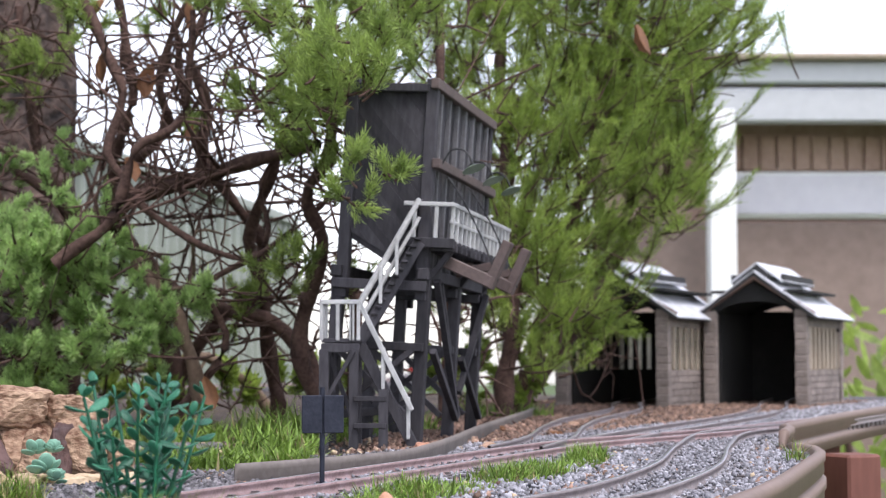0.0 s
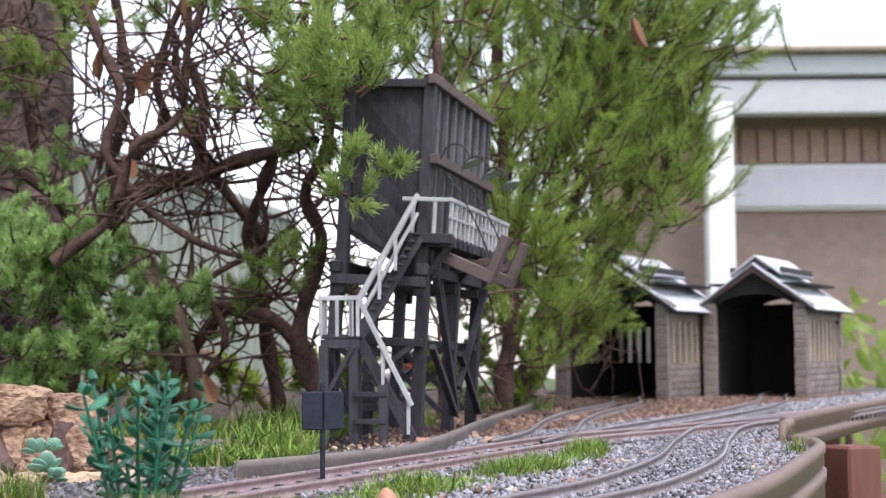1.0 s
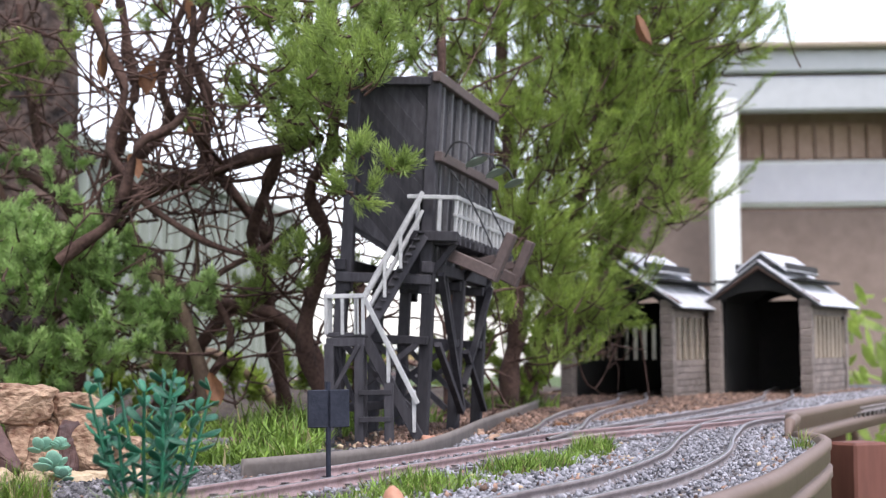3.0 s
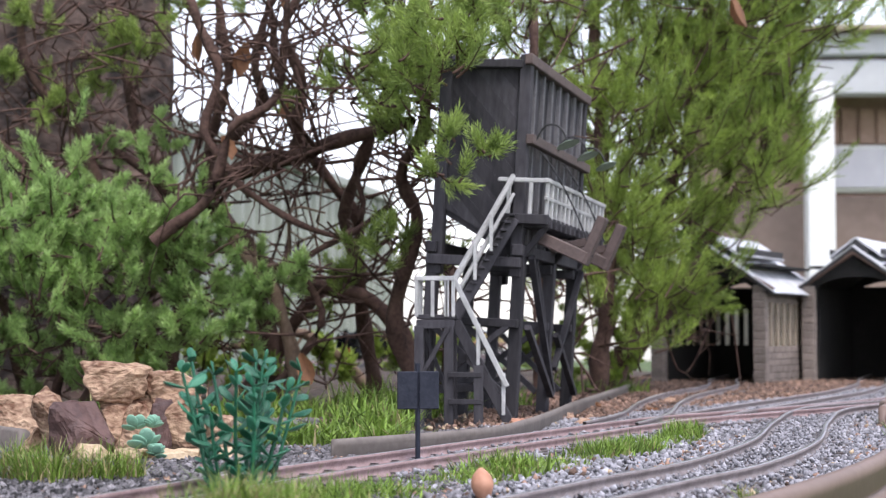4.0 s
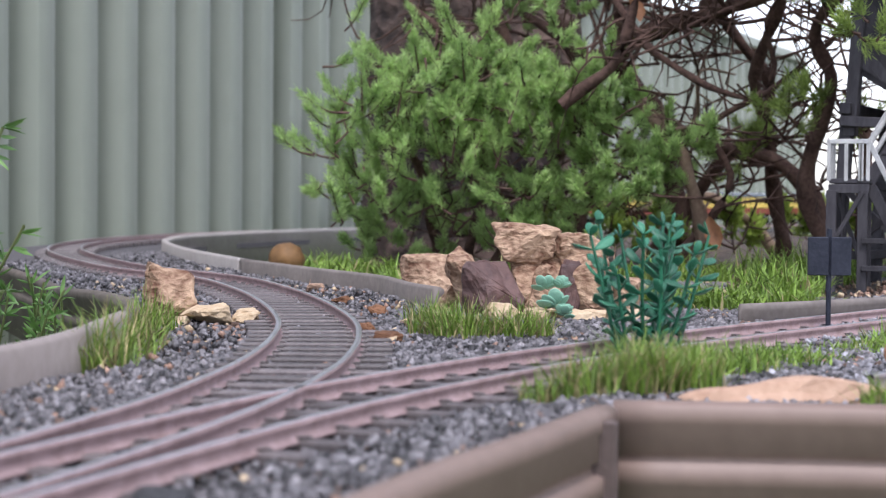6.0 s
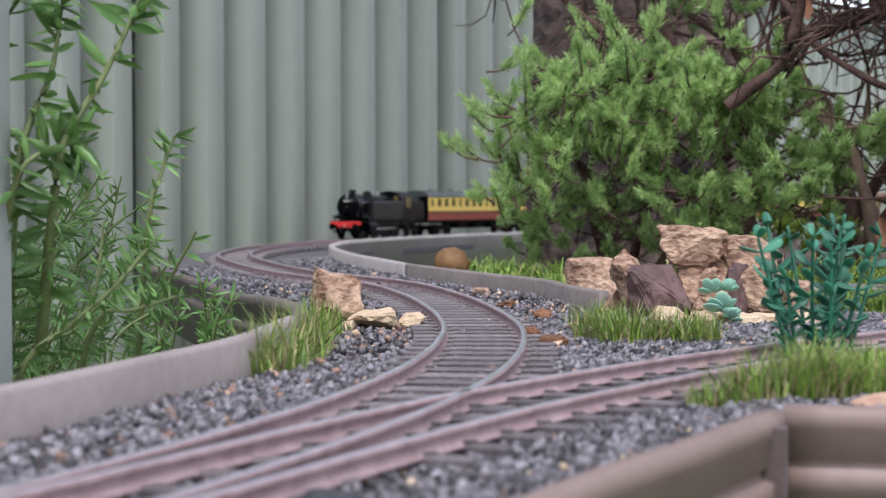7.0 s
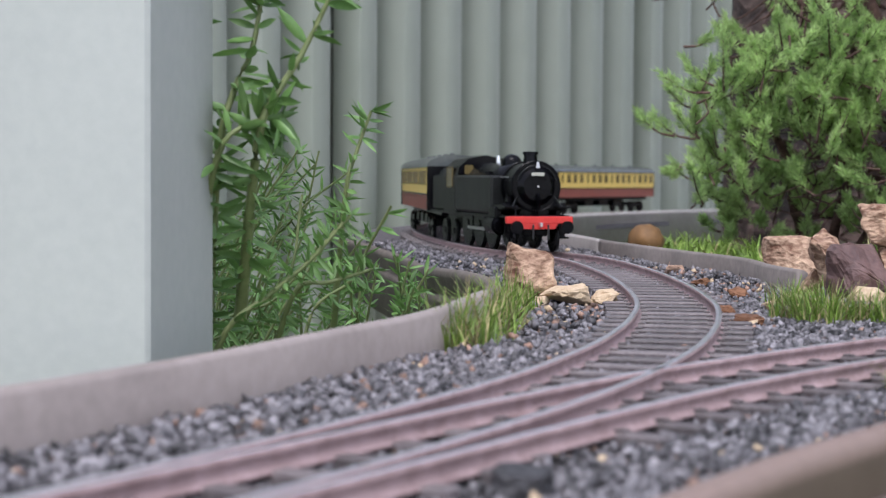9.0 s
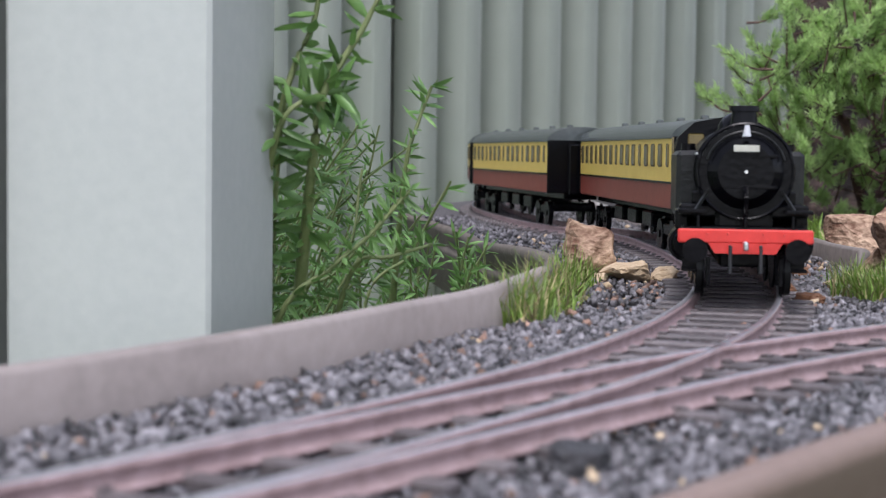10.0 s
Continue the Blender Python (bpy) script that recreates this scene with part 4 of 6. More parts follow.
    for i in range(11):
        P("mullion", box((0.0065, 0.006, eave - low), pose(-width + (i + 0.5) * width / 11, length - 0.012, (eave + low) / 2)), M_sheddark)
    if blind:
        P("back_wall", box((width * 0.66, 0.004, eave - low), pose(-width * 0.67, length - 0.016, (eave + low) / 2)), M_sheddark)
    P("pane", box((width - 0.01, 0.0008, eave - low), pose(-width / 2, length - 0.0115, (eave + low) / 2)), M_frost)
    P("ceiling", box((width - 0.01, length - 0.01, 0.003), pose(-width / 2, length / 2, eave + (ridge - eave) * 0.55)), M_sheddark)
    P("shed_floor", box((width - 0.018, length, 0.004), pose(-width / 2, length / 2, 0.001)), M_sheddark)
    return ob


def sheds():
    shed("small stone-faced engine shed with a pale slate roof", 0.476, 2.15, -26, 0.135, 0.205, 0.130, 0.176, True)
    shed("stone-faced engine shed half hidden behind the shrub", 0.286, 2.09, -26, 0.15, 0.22, 0.128, 0.176)


# ---- train ----
def wheel(parent, x, y, r, spokes=True):
    bm = bmesh.new()
    add_cyl(bm, r, r, 0.0035, pose(x, y, r, 90), 20)
    add_cyl(bm, r + 0.0014, r + 0.0014, 0.001, pose(x, y - math.copysign(0.0016, y), r, 90), 20)
    add_cyl(bm, r * 0.25, r * 0.25, 0.0052, pose(x, y, r, 90), 10)
    return part("wheel", bm, M_black, parent)


def locomotive():
    ob = thing("steam_locomotive", "black model tank locomotive with a red buffer beam", "locomotive")
    P = lambda name, bm, m=M_black, lab="", sm=False: part(name, bm, m, ob, lab, smooth=sm)
    # x = 0 at the buffers, the engine runs back along -x
    zf = 0.030
    P("running_plate", box((0.29, 0.056, 0.003), pose(-0.155, 0, zf), 0.0006))
    P("frame", box((0.27, 0.022, 0.016), pose(-0.155, 0, 0.021), 0.001))
    beam_ob = P("buffer_beam", box((0.004, 0.060, 0.0062), pose(-0.008, 0, 0.0276), 0.0006), M_red, "bright red buffer beam")
    part("beam_middle", prism([(-0.0165, 0.0246), (0.0165, 0.0246), (0.0135, 0.0198), (-0.0135, 0.0198)], 0.0045, Matrix.Translation((-0.006, 0, 0)) @ pose(0, 0, 0, 0, 0, 90)), M_red, beam_ob)
    for y in (-0.0225, 0.0225):
        bm = add_cyl(bmesh.new(), 0.0034, 0.0042, 0.007, pose(-0.003, y, 0.0225, 0, 90), 14)
        add_cyl(bm, 0.0056, 0.0056, 0.0014, pose(0.0012, y, 0.0215, 0, 90), 20)
        part("buffer", bm, M_black, beam_ob, "black round buffer")
        part("hose", box((0.002, 0.0016, 0.013), pose(-0.003, y * 0.30, 0.0175), 0.0005), M_cable, beam_ob)
        part("guard_iron", box((0.0016, 0.002, 0.013), pose(-0.010, y * 0.72, 0.0115), 0.0004), M_black, beam_ob)
        for k in (0.35, 0.75):
            part("rivet", add_cyl(bmesh.new(), 0.0006, 0.0004, 0.0008, pose(-0.0057, y * k, 0.0288, 0, 90), 8), M_red, beam_ob)
    part("coupling_hook", box((0.007, 0.0022, 0.004), pose(-0.003, 0, 0.0235), 0.0006), M_chrome, beam_ob)
    for y in (-0.021, 0.021, 0.0):
        P("lamp_iron", box((0.0012, 0.0014, 0.006), pose(-0.0085, y, 0.0335), 0.0003))
    # steps and cylinders
    for y in (-0.024, 0.024):
        P("cylinder", add_cyl(bmesh.new(), 0.0085, 0.0085, 0.026, pose(-0.055, y * 1.05, 0.022, 0, 90), 18), M_black, "", False)
        P("front_step", box((0.01, 0.007, 0.0015), pose(-0.016, y * 1.02, 0.012), 0.0003))
        P("step_hanger", box((0.0015, 0.006, 0.02), pose(-0.021, y * 1.02, 0.021), 0.0003))
        P("connecting_rod", box((0.09, 0.0014, 0.003), pose(-0.12, y * 0.95, 0.017), 0.0004), M_chrome)
    # smokebox, boiler, mountings
    zc = 0.0565
    P("boiler", add_cyl(bmesh.new(), 0.0195, 0.0215, 0.145, pose(-0.105, 0, zc, 0, -90), 32), M_black, "", True)
    sb = P("smokebox", add_cyl(bmesh.new(), 0.0208, 0.0208, 0.036, pose(-0.036, 0, zc, 0, 90), 32))
    part("smokebox_door", add_cyl(bmesh.new(), 0.0175, 0.0125, 0.005, pose(-0.0158, 0, zc, 0, 90), 32), M_black, sb, "domed black smokebox door")
    part("number_plate", box((0.0012, 0.0115, 0.0030), pose(-0.0126, 0, zc + 0.0105), 0.0002), M_plate, sb, "small white plate")
    part("door_dart", add_cyl(bmesh.new(), 0.0008, 0.0008, 0.003, pose(-0.012, 0, zc, 0, 90), 10), M_chrome, sb)
    for z in (-0.007, 0.007):
        part("hinge", box((0.0014, 0.022, 0.0016), pose(-0.0138, 0.003, zc + z), 0.0003), M_black, sb)
    part("lamp", add_cyl(bmesh.new(), 0.0019, 0.0010, 0.0052, pose(-0.013, 0, zc + 0.0185), 10), M_fascia, sb, "bright headlamp on its bracket")
    # bands and a handrail round the smokebox front
    for x, rr in ((-0.0185, 0.0216), (-0.053, 0.0214)):
        ring = [(x, rr * cos(q), zc + rr * sin(q)) for q in np.linspace(0, 2 * pi, 41)]
        part("band", bmesh_from(tube(ring, 0.0009, 6)), M_black, sb)
    arc = [(-0.0165, 0.0182 * cos(q), zc + 0.0182 * sin(q)) for q in np.linspace(0.3, pi - 0.3, 21)]
    part("handrail", bmesh_from(tube(arc, 0.0005, 6)), M_greyloco, sb)
    P("saddle", box((0.034, 0.026, 0.014), pose(-0.036, 0, 0.037), 0.002))
    bm = add_cyl(bmesh.new(), 0.0066, 0.0056, 0.010, pose(-0.036, 0, zc + 0.0235), 20)
    add_cyl(bm, 0.0070, 0.0066, 0.0025, pose(-0.036, 0, zc + 0.0290), 20)
    P("chimney", bm)
    bm = bmesh.new()
    bmesh.ops.create_uvsphere(bm, u_segments=18, v_segments=10, radius=0.0095, matrix=pose(-0.095, 0, zc + 0.0195))
    P("dome", bm, M_black, "", True)
    P("safety_valve", add_cyl(bmesh.new(), 0.0025, 0.0018, 0.008, pose(-0.14, 0, zc + 0.024), 10), M_chrome)
    # front deck that slopes up to the smokebox
    P("front_platform", box((0.03, 0.058, 0.006), pose(-0.036, 0, 0.0385), 0.001))
    P("front_plate", beam((-0.012, 0, 0.032), (-0.03, 0, 0.043), 0.03, 0.002, up=(0, 1, 0)))
    for y in (-0.024, 0.024):
        P("deck_slope", box((0.02, 0.012, 0.0018), pose(-0.02, y, 0.0385, 0, 0), 0.0003))
        P("steam_pipe", beam((-0.04, y * 0.55, zc + 0.006), (-0.045, y * 0.9, 0.034), 0.005, 0.005, 0.001))
        P("stay_rod", beam((-0.020, y * 0.62, zc - 0.006), (-0.014, y * 0.93, 0.0385), 0.0013, 0.0013), M_greyloco)
        P("cylinder_cover", box((0.024, 0.0075, 0.012), pose(-0.052, y * 1.12, 0.0335), 0.0022))
        P("cylinder_end", add_cyl(bmesh.new(), 0.0072, 0.0060, 0.003, pose(-0.0405, y * 1.05, 0.022, 0, 90), 18))
        P("lubricator", box((0.007, 0.006, 0.006), pose(-0.030, y * 0.86, 0.0445), 0.0008))
        P("tank_filler", add_cyl(bmesh.new(), 0.0036, 0.0036, 0.004, pose(-0.085, y, 0.0675), 14))
    # side tanks, cab, bunker
    for y in (-0.0225, 0.0225):
        P("side_tank", box((0.132, 0.0145, 0.034), pose(-0.122, y * 1.02, 0.049), 0.0022), M_greyloco, "black side tank, its gloss painted as dark grey")
        P("handrail", beam((-0.03, y * 0.95, zc + 0.008), (-0.085, y * 0.95, zc + 0.008), 0.0009, 0.0009), M_chrome)
    cab = [(-0.029, zf), (0.029, zf), (0.029, 0.064), (0.0265, 0.074), (0.018, 0.082), (0.0, 0.0855), (-0.018, 0.082), (-0.0265, 0.074), (-0.029, 0.064)]
    cb = P("cab", prism(cab, 0.052, Matrix.Translation((-0.185, 0, 0)) @ pose(0, 0, 0, 0, 0, 90)))
    for y in (-0.017, 0.017):
        part("cab_window", box((0.001, 0.009, 0.009), pose(-0.1846, y, 0.0715), 0.001), M_glass, cb)
    for y in (-0.0291, 0.0291):
        part("cab_opening", box((0.022, 0.001, 0.02), pose(-0.212, y, 0.064), 0.001), M_glass, cb)
    P("bunker", box((0.055, 0.055, 0.036), pose(-0.264, 0, 0.049), 0.002))
    P("coal", box((0.045, 0.045, 0.012), pose(-0.264, 0, 0.068), 0.005))
    for x, r in ((-0.028, 0.0115), (-0.085, 0.0195), (-0.128, 0.0195), (-0.171, 0.0195), (-0.225, 0.0115), (-0.262, 0.0115)):
        for y in (-0.0155, 0.0155):
            w = wheel(ob, x, y * 1.27, r)
            part("tyre", add_cyl(bmesh.new(), r * 1.01, r * 1.01, 0.0026, pose(x, y * 1.27, r, 90), 24), M_greyloco, w, "worn grey wheel tyre")
    ob.scale = (0.825, 0.825, 0.825)
    return ob


def coach():
    ob = thing("passenger_coach", "cream and crimson model passenger coach with grey roof", "coach", "coaches of the train")
    P = lambda name, bm, m, lab="", sm=False: part(name, bm, m, ob, lab, smooth=sm)
    L = 0.40
    P("underframe", box((L - 0.01, 0.03, 0.006), pose(-L / 2, 0, 0.0265), 0.001), M_black)
    P("body", box((L - 0.008, 0.060, 0.0165), pose(-L / 2, 0, 0.03775), 0.0006), M_maroon, "crimson lower body side")
    P("upper_body", box((L - 0.008, 0.0605, 0.0290), pose(-L / 2, 0, 0.0605), 0.0006), M_cream, "cream upper body side")
    n = 16
    for y in (-0.0304, 0.0304):
        for i in range(n):
            x = -0.018 - i * (L - 0.036) / (n - 1)
            P("window", box((0.0125 if i % 4 else 0.007, 0.0016, 0.0150), pose(x, y, 0.0635), 0.0012), M_glass)
        P("waist_line", box((L - 0.01, 0.0014, 0.0012), pose(-L / 2, y, 0.0462)), M_black)
        P("cornice", box((L - 0.008, 0.0016, 0.0012), pose(-L / 2, y, 0.0748)), M_roof)
    roof = [(-0.031, 0.075)] + [(-0.031 * cos(a), 0.075 + 0.0125 * sin(a)) for a in np.linspace(0.15, pi - 0.15, 12)] + [(0.031, 0.075)]
    P("roof", prism(roof, L - 0.006, Matrix.Translation((-L + 0.003, 0, 0)) @ pose(0, 0, 0, 0, 0, -90) @ Matrix.Diagonal((-1, 1, 1, 1))), M_roof, "smooth grey arched roof")
    for i in range(5):
        P("roof_vent", box((0.006, 0.005, 0.003), pose(-0.05 - i * 0.075, 0, 0.0885), 0.0008), M_roof)
    for x in (-0.0035, -L + 0.0035):
        P("end_panel", box((0.0016, 0.0612, 0.0465), pose(x, 0, 0.0525), 0.0006), M_black)
    for x in (-0.001, -L + 0.001):
        P("gangway", box((0.006, 0.024, 0.044), pose(x, 0, 0.05), 0.001), M_black)
    for bx in (-0.065, -L + 0.065):
        b = P("bogie", box((0.06, 0.036, 0.008), pose(bx, 0, 0.016), 0.001), M_black)
        for x in (-0.02, 0.02):
            for y in (-0.0155, 0.0155):
                wheel(b, bx + x, y * 1.27, 0.0105)
        part("side_frame", box((0.058, 0.003, 0.008), pose(bx, 0.0195, 0.014), 0.001), M_black, b)
        part("side_frame", box((0.058, 0.003, 0.008), pose(bx, -0.0195, 0.014), 0.001), M_black, b)
    for x in (-0.14, -0.2, -0.26):
        P("battery_box", box((0.035, 0.04, 0.011), pose(x, 0, 0.0185), 0.001), M_black)
    ob.scale = (0.825, 0.825, 0.825)
    return ob


LINE_S = np.r_[0, np.cumsum(np.linalg.norm(np.diff(TRAIN_LINE, axis=0), axis=1))]
FRONT_AT_END = LINE_S[np.argmin(np.hypot(TRAIN_LINE[:, 0] + 0.2235, TRAIN_LINE[:, 1] - 0.566))]
# seconds and how far along the line the buffers are
RUN = ((0.0, -5.9), (4.5, -3.28), (6.2, -2.29), (7.3, -1.62), (7.5, -1.485), (8.0, -1.13), (8.5, -0.84), (10.0, 0.0))


def on_line(s):
    return Vector((float(np.interp(s, LINE_S, TRAIN_LINE[:, 0])), float(np.interp(s, LINE_S, TRAIN_LINE[:, 1]))))


def ride(t, behind, a, b):
    """The pose of a vehicle whose front is so far behind the engine's buffers and which rides at a and b behind its front."""
    s = FRONT_AT_END + float(np.interp(t, [q[0] for q in RUN], [q[1] for q in RUN])) - behind
    if s - b < 0.02:
        d0 = Vector((TRAIN_LINE[1] - TRAIN_LINE[0]).tolist()).normalized()
        back = lambda q: on_line(q) if q >= 0 else on_line(0) + d0 * q
    else:
        back = on_line
    p, q = back(s - a), back(s - b)
    d = (p - q).normalized()
    front = p + d * a
    return pose(front.x, front.y, RAIL_TOP + 0.0005, 0, 0, math.degrees(atan2(d.y, d.x)))


def trunk():
    ob = thing("tree", "thick old tree trunk with rough patchy bark", "tree")
    n, seg = 150, 110
    v = []
    for i in range(n):
        z = -1.2 + i * 3.2 / (n - 1)
        for j in range(seg):
            a = 2 * pi * j / seg
            r = 0.118 + 0.10 * math.exp(-(z + 1.2) * 5) + 0.010 * noise.noise((cos(a) * 2, sin(a) * 2, z * 2.5)) + 0.007 * noise.noise((cos(a) * 7, sin(a) * 7, z * 9)) - 0.008 * abs(noise.noise((cos(a) * 5 + 3, sin(a) * 5, z * 16))) + 0.002 * noise.noise((cos(a) * 20, sin(a) * 20, z * 60))
            v.append((-0.535 + 0.02 * z + r * cos(a), 1.79 + r * sin(a), z))
    f = [(i * seg + j, i * seg + (j + 1) % seg, (i + 1) * seg + (j + 1) % seg, (i + 1) * seg + j) for i in range(n - 1) for j in range(seg)]
    arrays("trunk", v, f, M_bark, ob, smooth=True)
    for p in (((-0.535, 1.79, 1.9), (-0.9, 1.9, 2.5), (-1.3, 2.1, 3.0)), ((-0.53, 1.79, 1.9), (-0.2, 1.9, 2.6), (0.2, 2.2, 3.1))):
        arrays("limb", *tube(spline(p, 0.08), np.linspace(0.09, 0.04, len(spline(p, 0.08))), 12), M_bark, ob, smooth=True)


fence()
verandah_post()
house()
far_trees()
deck_frame()
coal_tower()
sheds()
trunk()
ENGINE = locomotive()
COACHES = [coach()]
for i in range(3):
    COACHES.append(copy_thing(COACHES[0], pose(0, 5 + i, 0)))


# ---- plants ----
def at(heading, tilt, dist):
    """A place by its heading from north, its height in degrees and its distance on plan, as seen from the eye."""
    h = radians(heading)
    return np.array([dist * sin(h), dist * cos(h), EYE[2] + dist * math.tan(radians(tilt))])


def foliage(name, label, category, clumps, material, seed, density, shoot, twig=M_twig, lift=0.5, out=(0, -0.4, 0), roots=(), reach=1.0, shoots=9, loose=0.28):
    """A shrub: feathery plumes of short shoots on thin twigs that spring from each clump's heart."""
    r = np.random.default_rng(seed)
    ob = thing(name, label, category)
    forms = [shoot_form(r, **shoot) for _ in range(3)]
    places, ways, twigs = [], [], []
    for h, e, d, rad in clumps:
        c = at(h, e, d)
        for _ in range(max(4, int(density * rad * rad))):
            way = r.normal(size=3) + np.array(out)
            way[2] = abs(way[2]) * 0.6 + lift * r.uniform(0.2, 1.0) if r.random() < 0.8 else way[2]
            way /= np.linalg.norm(way)
            start = c + r.normal(size=3) * rad * loose
            size = rad * r.uniform(0.45, 1.0) * reach
            bend = np.array([0, 0, 0.18 * size])
            line = np.array([start, start + way * size * 0.5 - bend * 0.3, start + way * size + bend])
            line = spline(line, size / 6)
            twigs.append(tube(line, np.linspace(0.0011, 0.0005, len(line)), 4))
            k = shoots
            for i in range(k):
                s = 0.3 + 0.7 * (i + r.random()) / k
                j = min(len(line) - 2, int(s * (len(line) - 1)))
                axis = line[j + 1] - line[j]
                axis /= np.linalg.norm(axis) + 1e-9
                side = r.normal(size=3)
                side -= axis * side.dot(axis)
                side /= np.linalg.norm(side) + 1e-9
                places.append(line[j] + (line[j + 1] - line[j]) * r.random())
                ways.append(axis * (0.75 + s) + side * 0.75 * (1.3 - s) + np.array([0, 0, 0.25]))
    places, ways = np.array(places), np.array(ways)
    sizes = r.uniform(0.65, 1.2, len(places))
    which = r.integers(0, 3, len(places))
    cut = [scatter(*forms[i], places[which == i], frames_to(ways[which == i], r), sizes[which == i]) for i in range(3)]
    tagged(arrays("foliage", *merge(cut), material, ob), kind="stuff")
    tagged(arrays("twig_mass", *merge(twigs), twig, ob), kind="stuff")
    return ob, r


def limbs(ob, r, paths, branches=6, material=M_twig, spread=0.1, fine=3, droop=0.0):
    """Crooked limbs through given places, each with crooked branches and fine twigs, one mesh a limb."""
    for pts, r0, r1 in paths:
        line = spline([at(*p) for p in pts], 0.012)
        line = line + np.array([list(noise.noise_vector(Vector(q) * 22)) for q in line.tolist()]) * 0.006
        n = len(line)
        arrays("limb", *tube(line, np.linspace(r0, r1, n) * (1 + 0.15 * np.sin(np.arange(n) * 1.3)), 8), material, ob, smooth=True)
        for _ in range(branches):
            made = []
            i = int(r.uniform(0.15, 0.98) * (n - 1))
            way = r.normal(size=3) * [1.0, 0.6, 0.8] + [0, 0, 0.45 - droop]
            way /= np.linalg.norm(way)
            length = spread * r.uniform(0.5, 1.3)
            kink = r.normal(size=3) * length * 0.16
            b = spline([line[i], line[i] + way * length * 0.35 + kink, line[i] + way * length * 0.7 - kink * 0.5, line[i] + way * length + kink], 0.012)
            rr = max(r1 * 0.45, 0.0012)
            made.append(tube(b, np.linspace(rr, 0.0009, len(b)), 5))
            for _ in range(fine):
                j = int(r.uniform(0.2, 0.95) * (len(b) - 1))
                w2 = way + r.normal(size=3) * 0.7
                w2 /= np.linalg.norm(w2)
                l2 = length * r.uniform(0.25, 0.7)
                k2 = r.normal(size=3) * l2 * 0.2
                c = spline([b[j], b[j] + w2 * l2 * 0.5 + k2, b[j] + w2 * l2 - k2], 0.015)
                made.append(tube(c, np.linspace(0.001, 0.0005, len(c)), 4))
            arrays("branch", *merge(made), material, ob)


def shrubs():
    ob, r = foliage("conifer_shrub", "dense yellow-green feathery conifer shrub behind the tower", "shrub",
                    [(0.9, 11.6, 1.60, 0.055), (3.3, 10.2, 1.75, 0.091), (6.3, 10.6, 1.75, 0.103), (9.0, 10.3, 1.90, 0.072), (2.3, 7.7, 1.55, 0.053), (4.3, 6.7, 1.70, 0.088), (7.0, 6.1, 1.75, 0.072),
                     (8.4, 8.0, 1.90, 0.068), (2.9, 3.7, 1.60, 0.061), (5.1, 3.1, 1.75, 0.072), (3.3, 0.6, 1.60, 0.055), (5.0, 1.0, 1.75, 0.042), (6.3, 4.3, 1.85, 0.035), (8.2, 5.5, 1.90, 0.035),
                     (10.0, 11.2, 1.95, 0.036), (5.0, 14.0, 1.75, 0.11), (8.6, 13.8, 1.85, 0.08), (0.3, 9.5, 1.95, 0.06), (-0.8, 12.3, 1.9, 0.06), (1.6, 5.0, 1.9, 0.05), (1.1, 1.5, 1.9, 0.05), (0.4, 3.5, 2.0, 0.05), (-0.6, 7.0, 2.0, 0.05),
                     (3.2, 5.2, 2.0, 0.08), (4.6, 8.6, 2.02, 0.09), (6.4, 8.4, 2.02, 0.07), (2.4, 2.2, 1.95, 0.07), (4.4, 1.0, 1.95, 0.05), (3.0, 12.6, 2.0, 0.09), (6.6, 12.6, 2.0, 0.08)],
                    M_leaf, 11, 10500, dict(n=15, length=0.019, leaf=0.0062, width=0.0008, spread=1.0), lift=0.5, out=(0.3, -0.5, 0), shoots=22, loose=0.36)
    limbs(ob, r, [(((1.9, -3.4, 1.7), (2.4, 2, 1.72), (2.2, 6.7, 1.72), (2.0, 12.6, 1.75)), 0.011, 0.005), (((2.2, -3.4, 1.75), (4.0, 3, 1.78), (5.4, 8, 1.8), (6.3, 14, 1.85)), 0.012, 0.004),
                  (((2.0, -3.0, 1.78), (5.0, 2, 1.8), (8.0, 7, 1.92), (9.6, 12, 1.95)), 0.010, 0.003), (((-0.1, -3.0, 1.5), (0.3, 2.8, 1.5), (0.1, 6.7, 1.5), (-0.1, 12.6, 1.5)), 0.006, 0.004)], 12, M_twig, 0.085, 4)
    ob, r = foliage("grey_green_bush", "soft green fine-leaved bush in front of the trunk", "shrub",
                    [(-19.3, 2.0, 1.42, 0.064), (-16.4, 3.8, 1.42, 0.054), (-15.5, 1.8, 1.42, 0.066), (-12.2, 2.1, 1.42, 0.050), (-10.4, 1.5, 1.42, 0.036), (-18.0, 5.0, 1.55, 0.028), (-15.5, 6.0, 1.55, 0.020),
                     (-20.0, -0.7, 1.50, 0.041), (-17.0, -0.9, 1.50, 0.038), (-13.1, -0.3, 1.42, 0.034), (-12.2, 4.2, 1.42, 0.020),
                     (-13.8, 3.4, 1.40, 0.036), (-11.4, 3.3, 1.40, 0.018), (-10.0, 0.2, 1.38, 0.020), (-12.0, 0.2, 1.39, 0.024), (-9.2, 1.6, 1.38, 0.020), (-8.3, 2.3, 1.36, 0.014), (-19.2, 7.4, 1.5, 0.018), (-13.4, 6.6, 1.45, 0.018), (-14.6, -1.2, 1.42, 0.03)],
                    M_leafblue, 12, 21000, dict(n=18, length=0.010, leaf=0.0066, width=0.0014, spread=1.35), lift=0.6, out=(0, -0.5, 0.2), shoots=12, reach=0.62, loose=0.5)
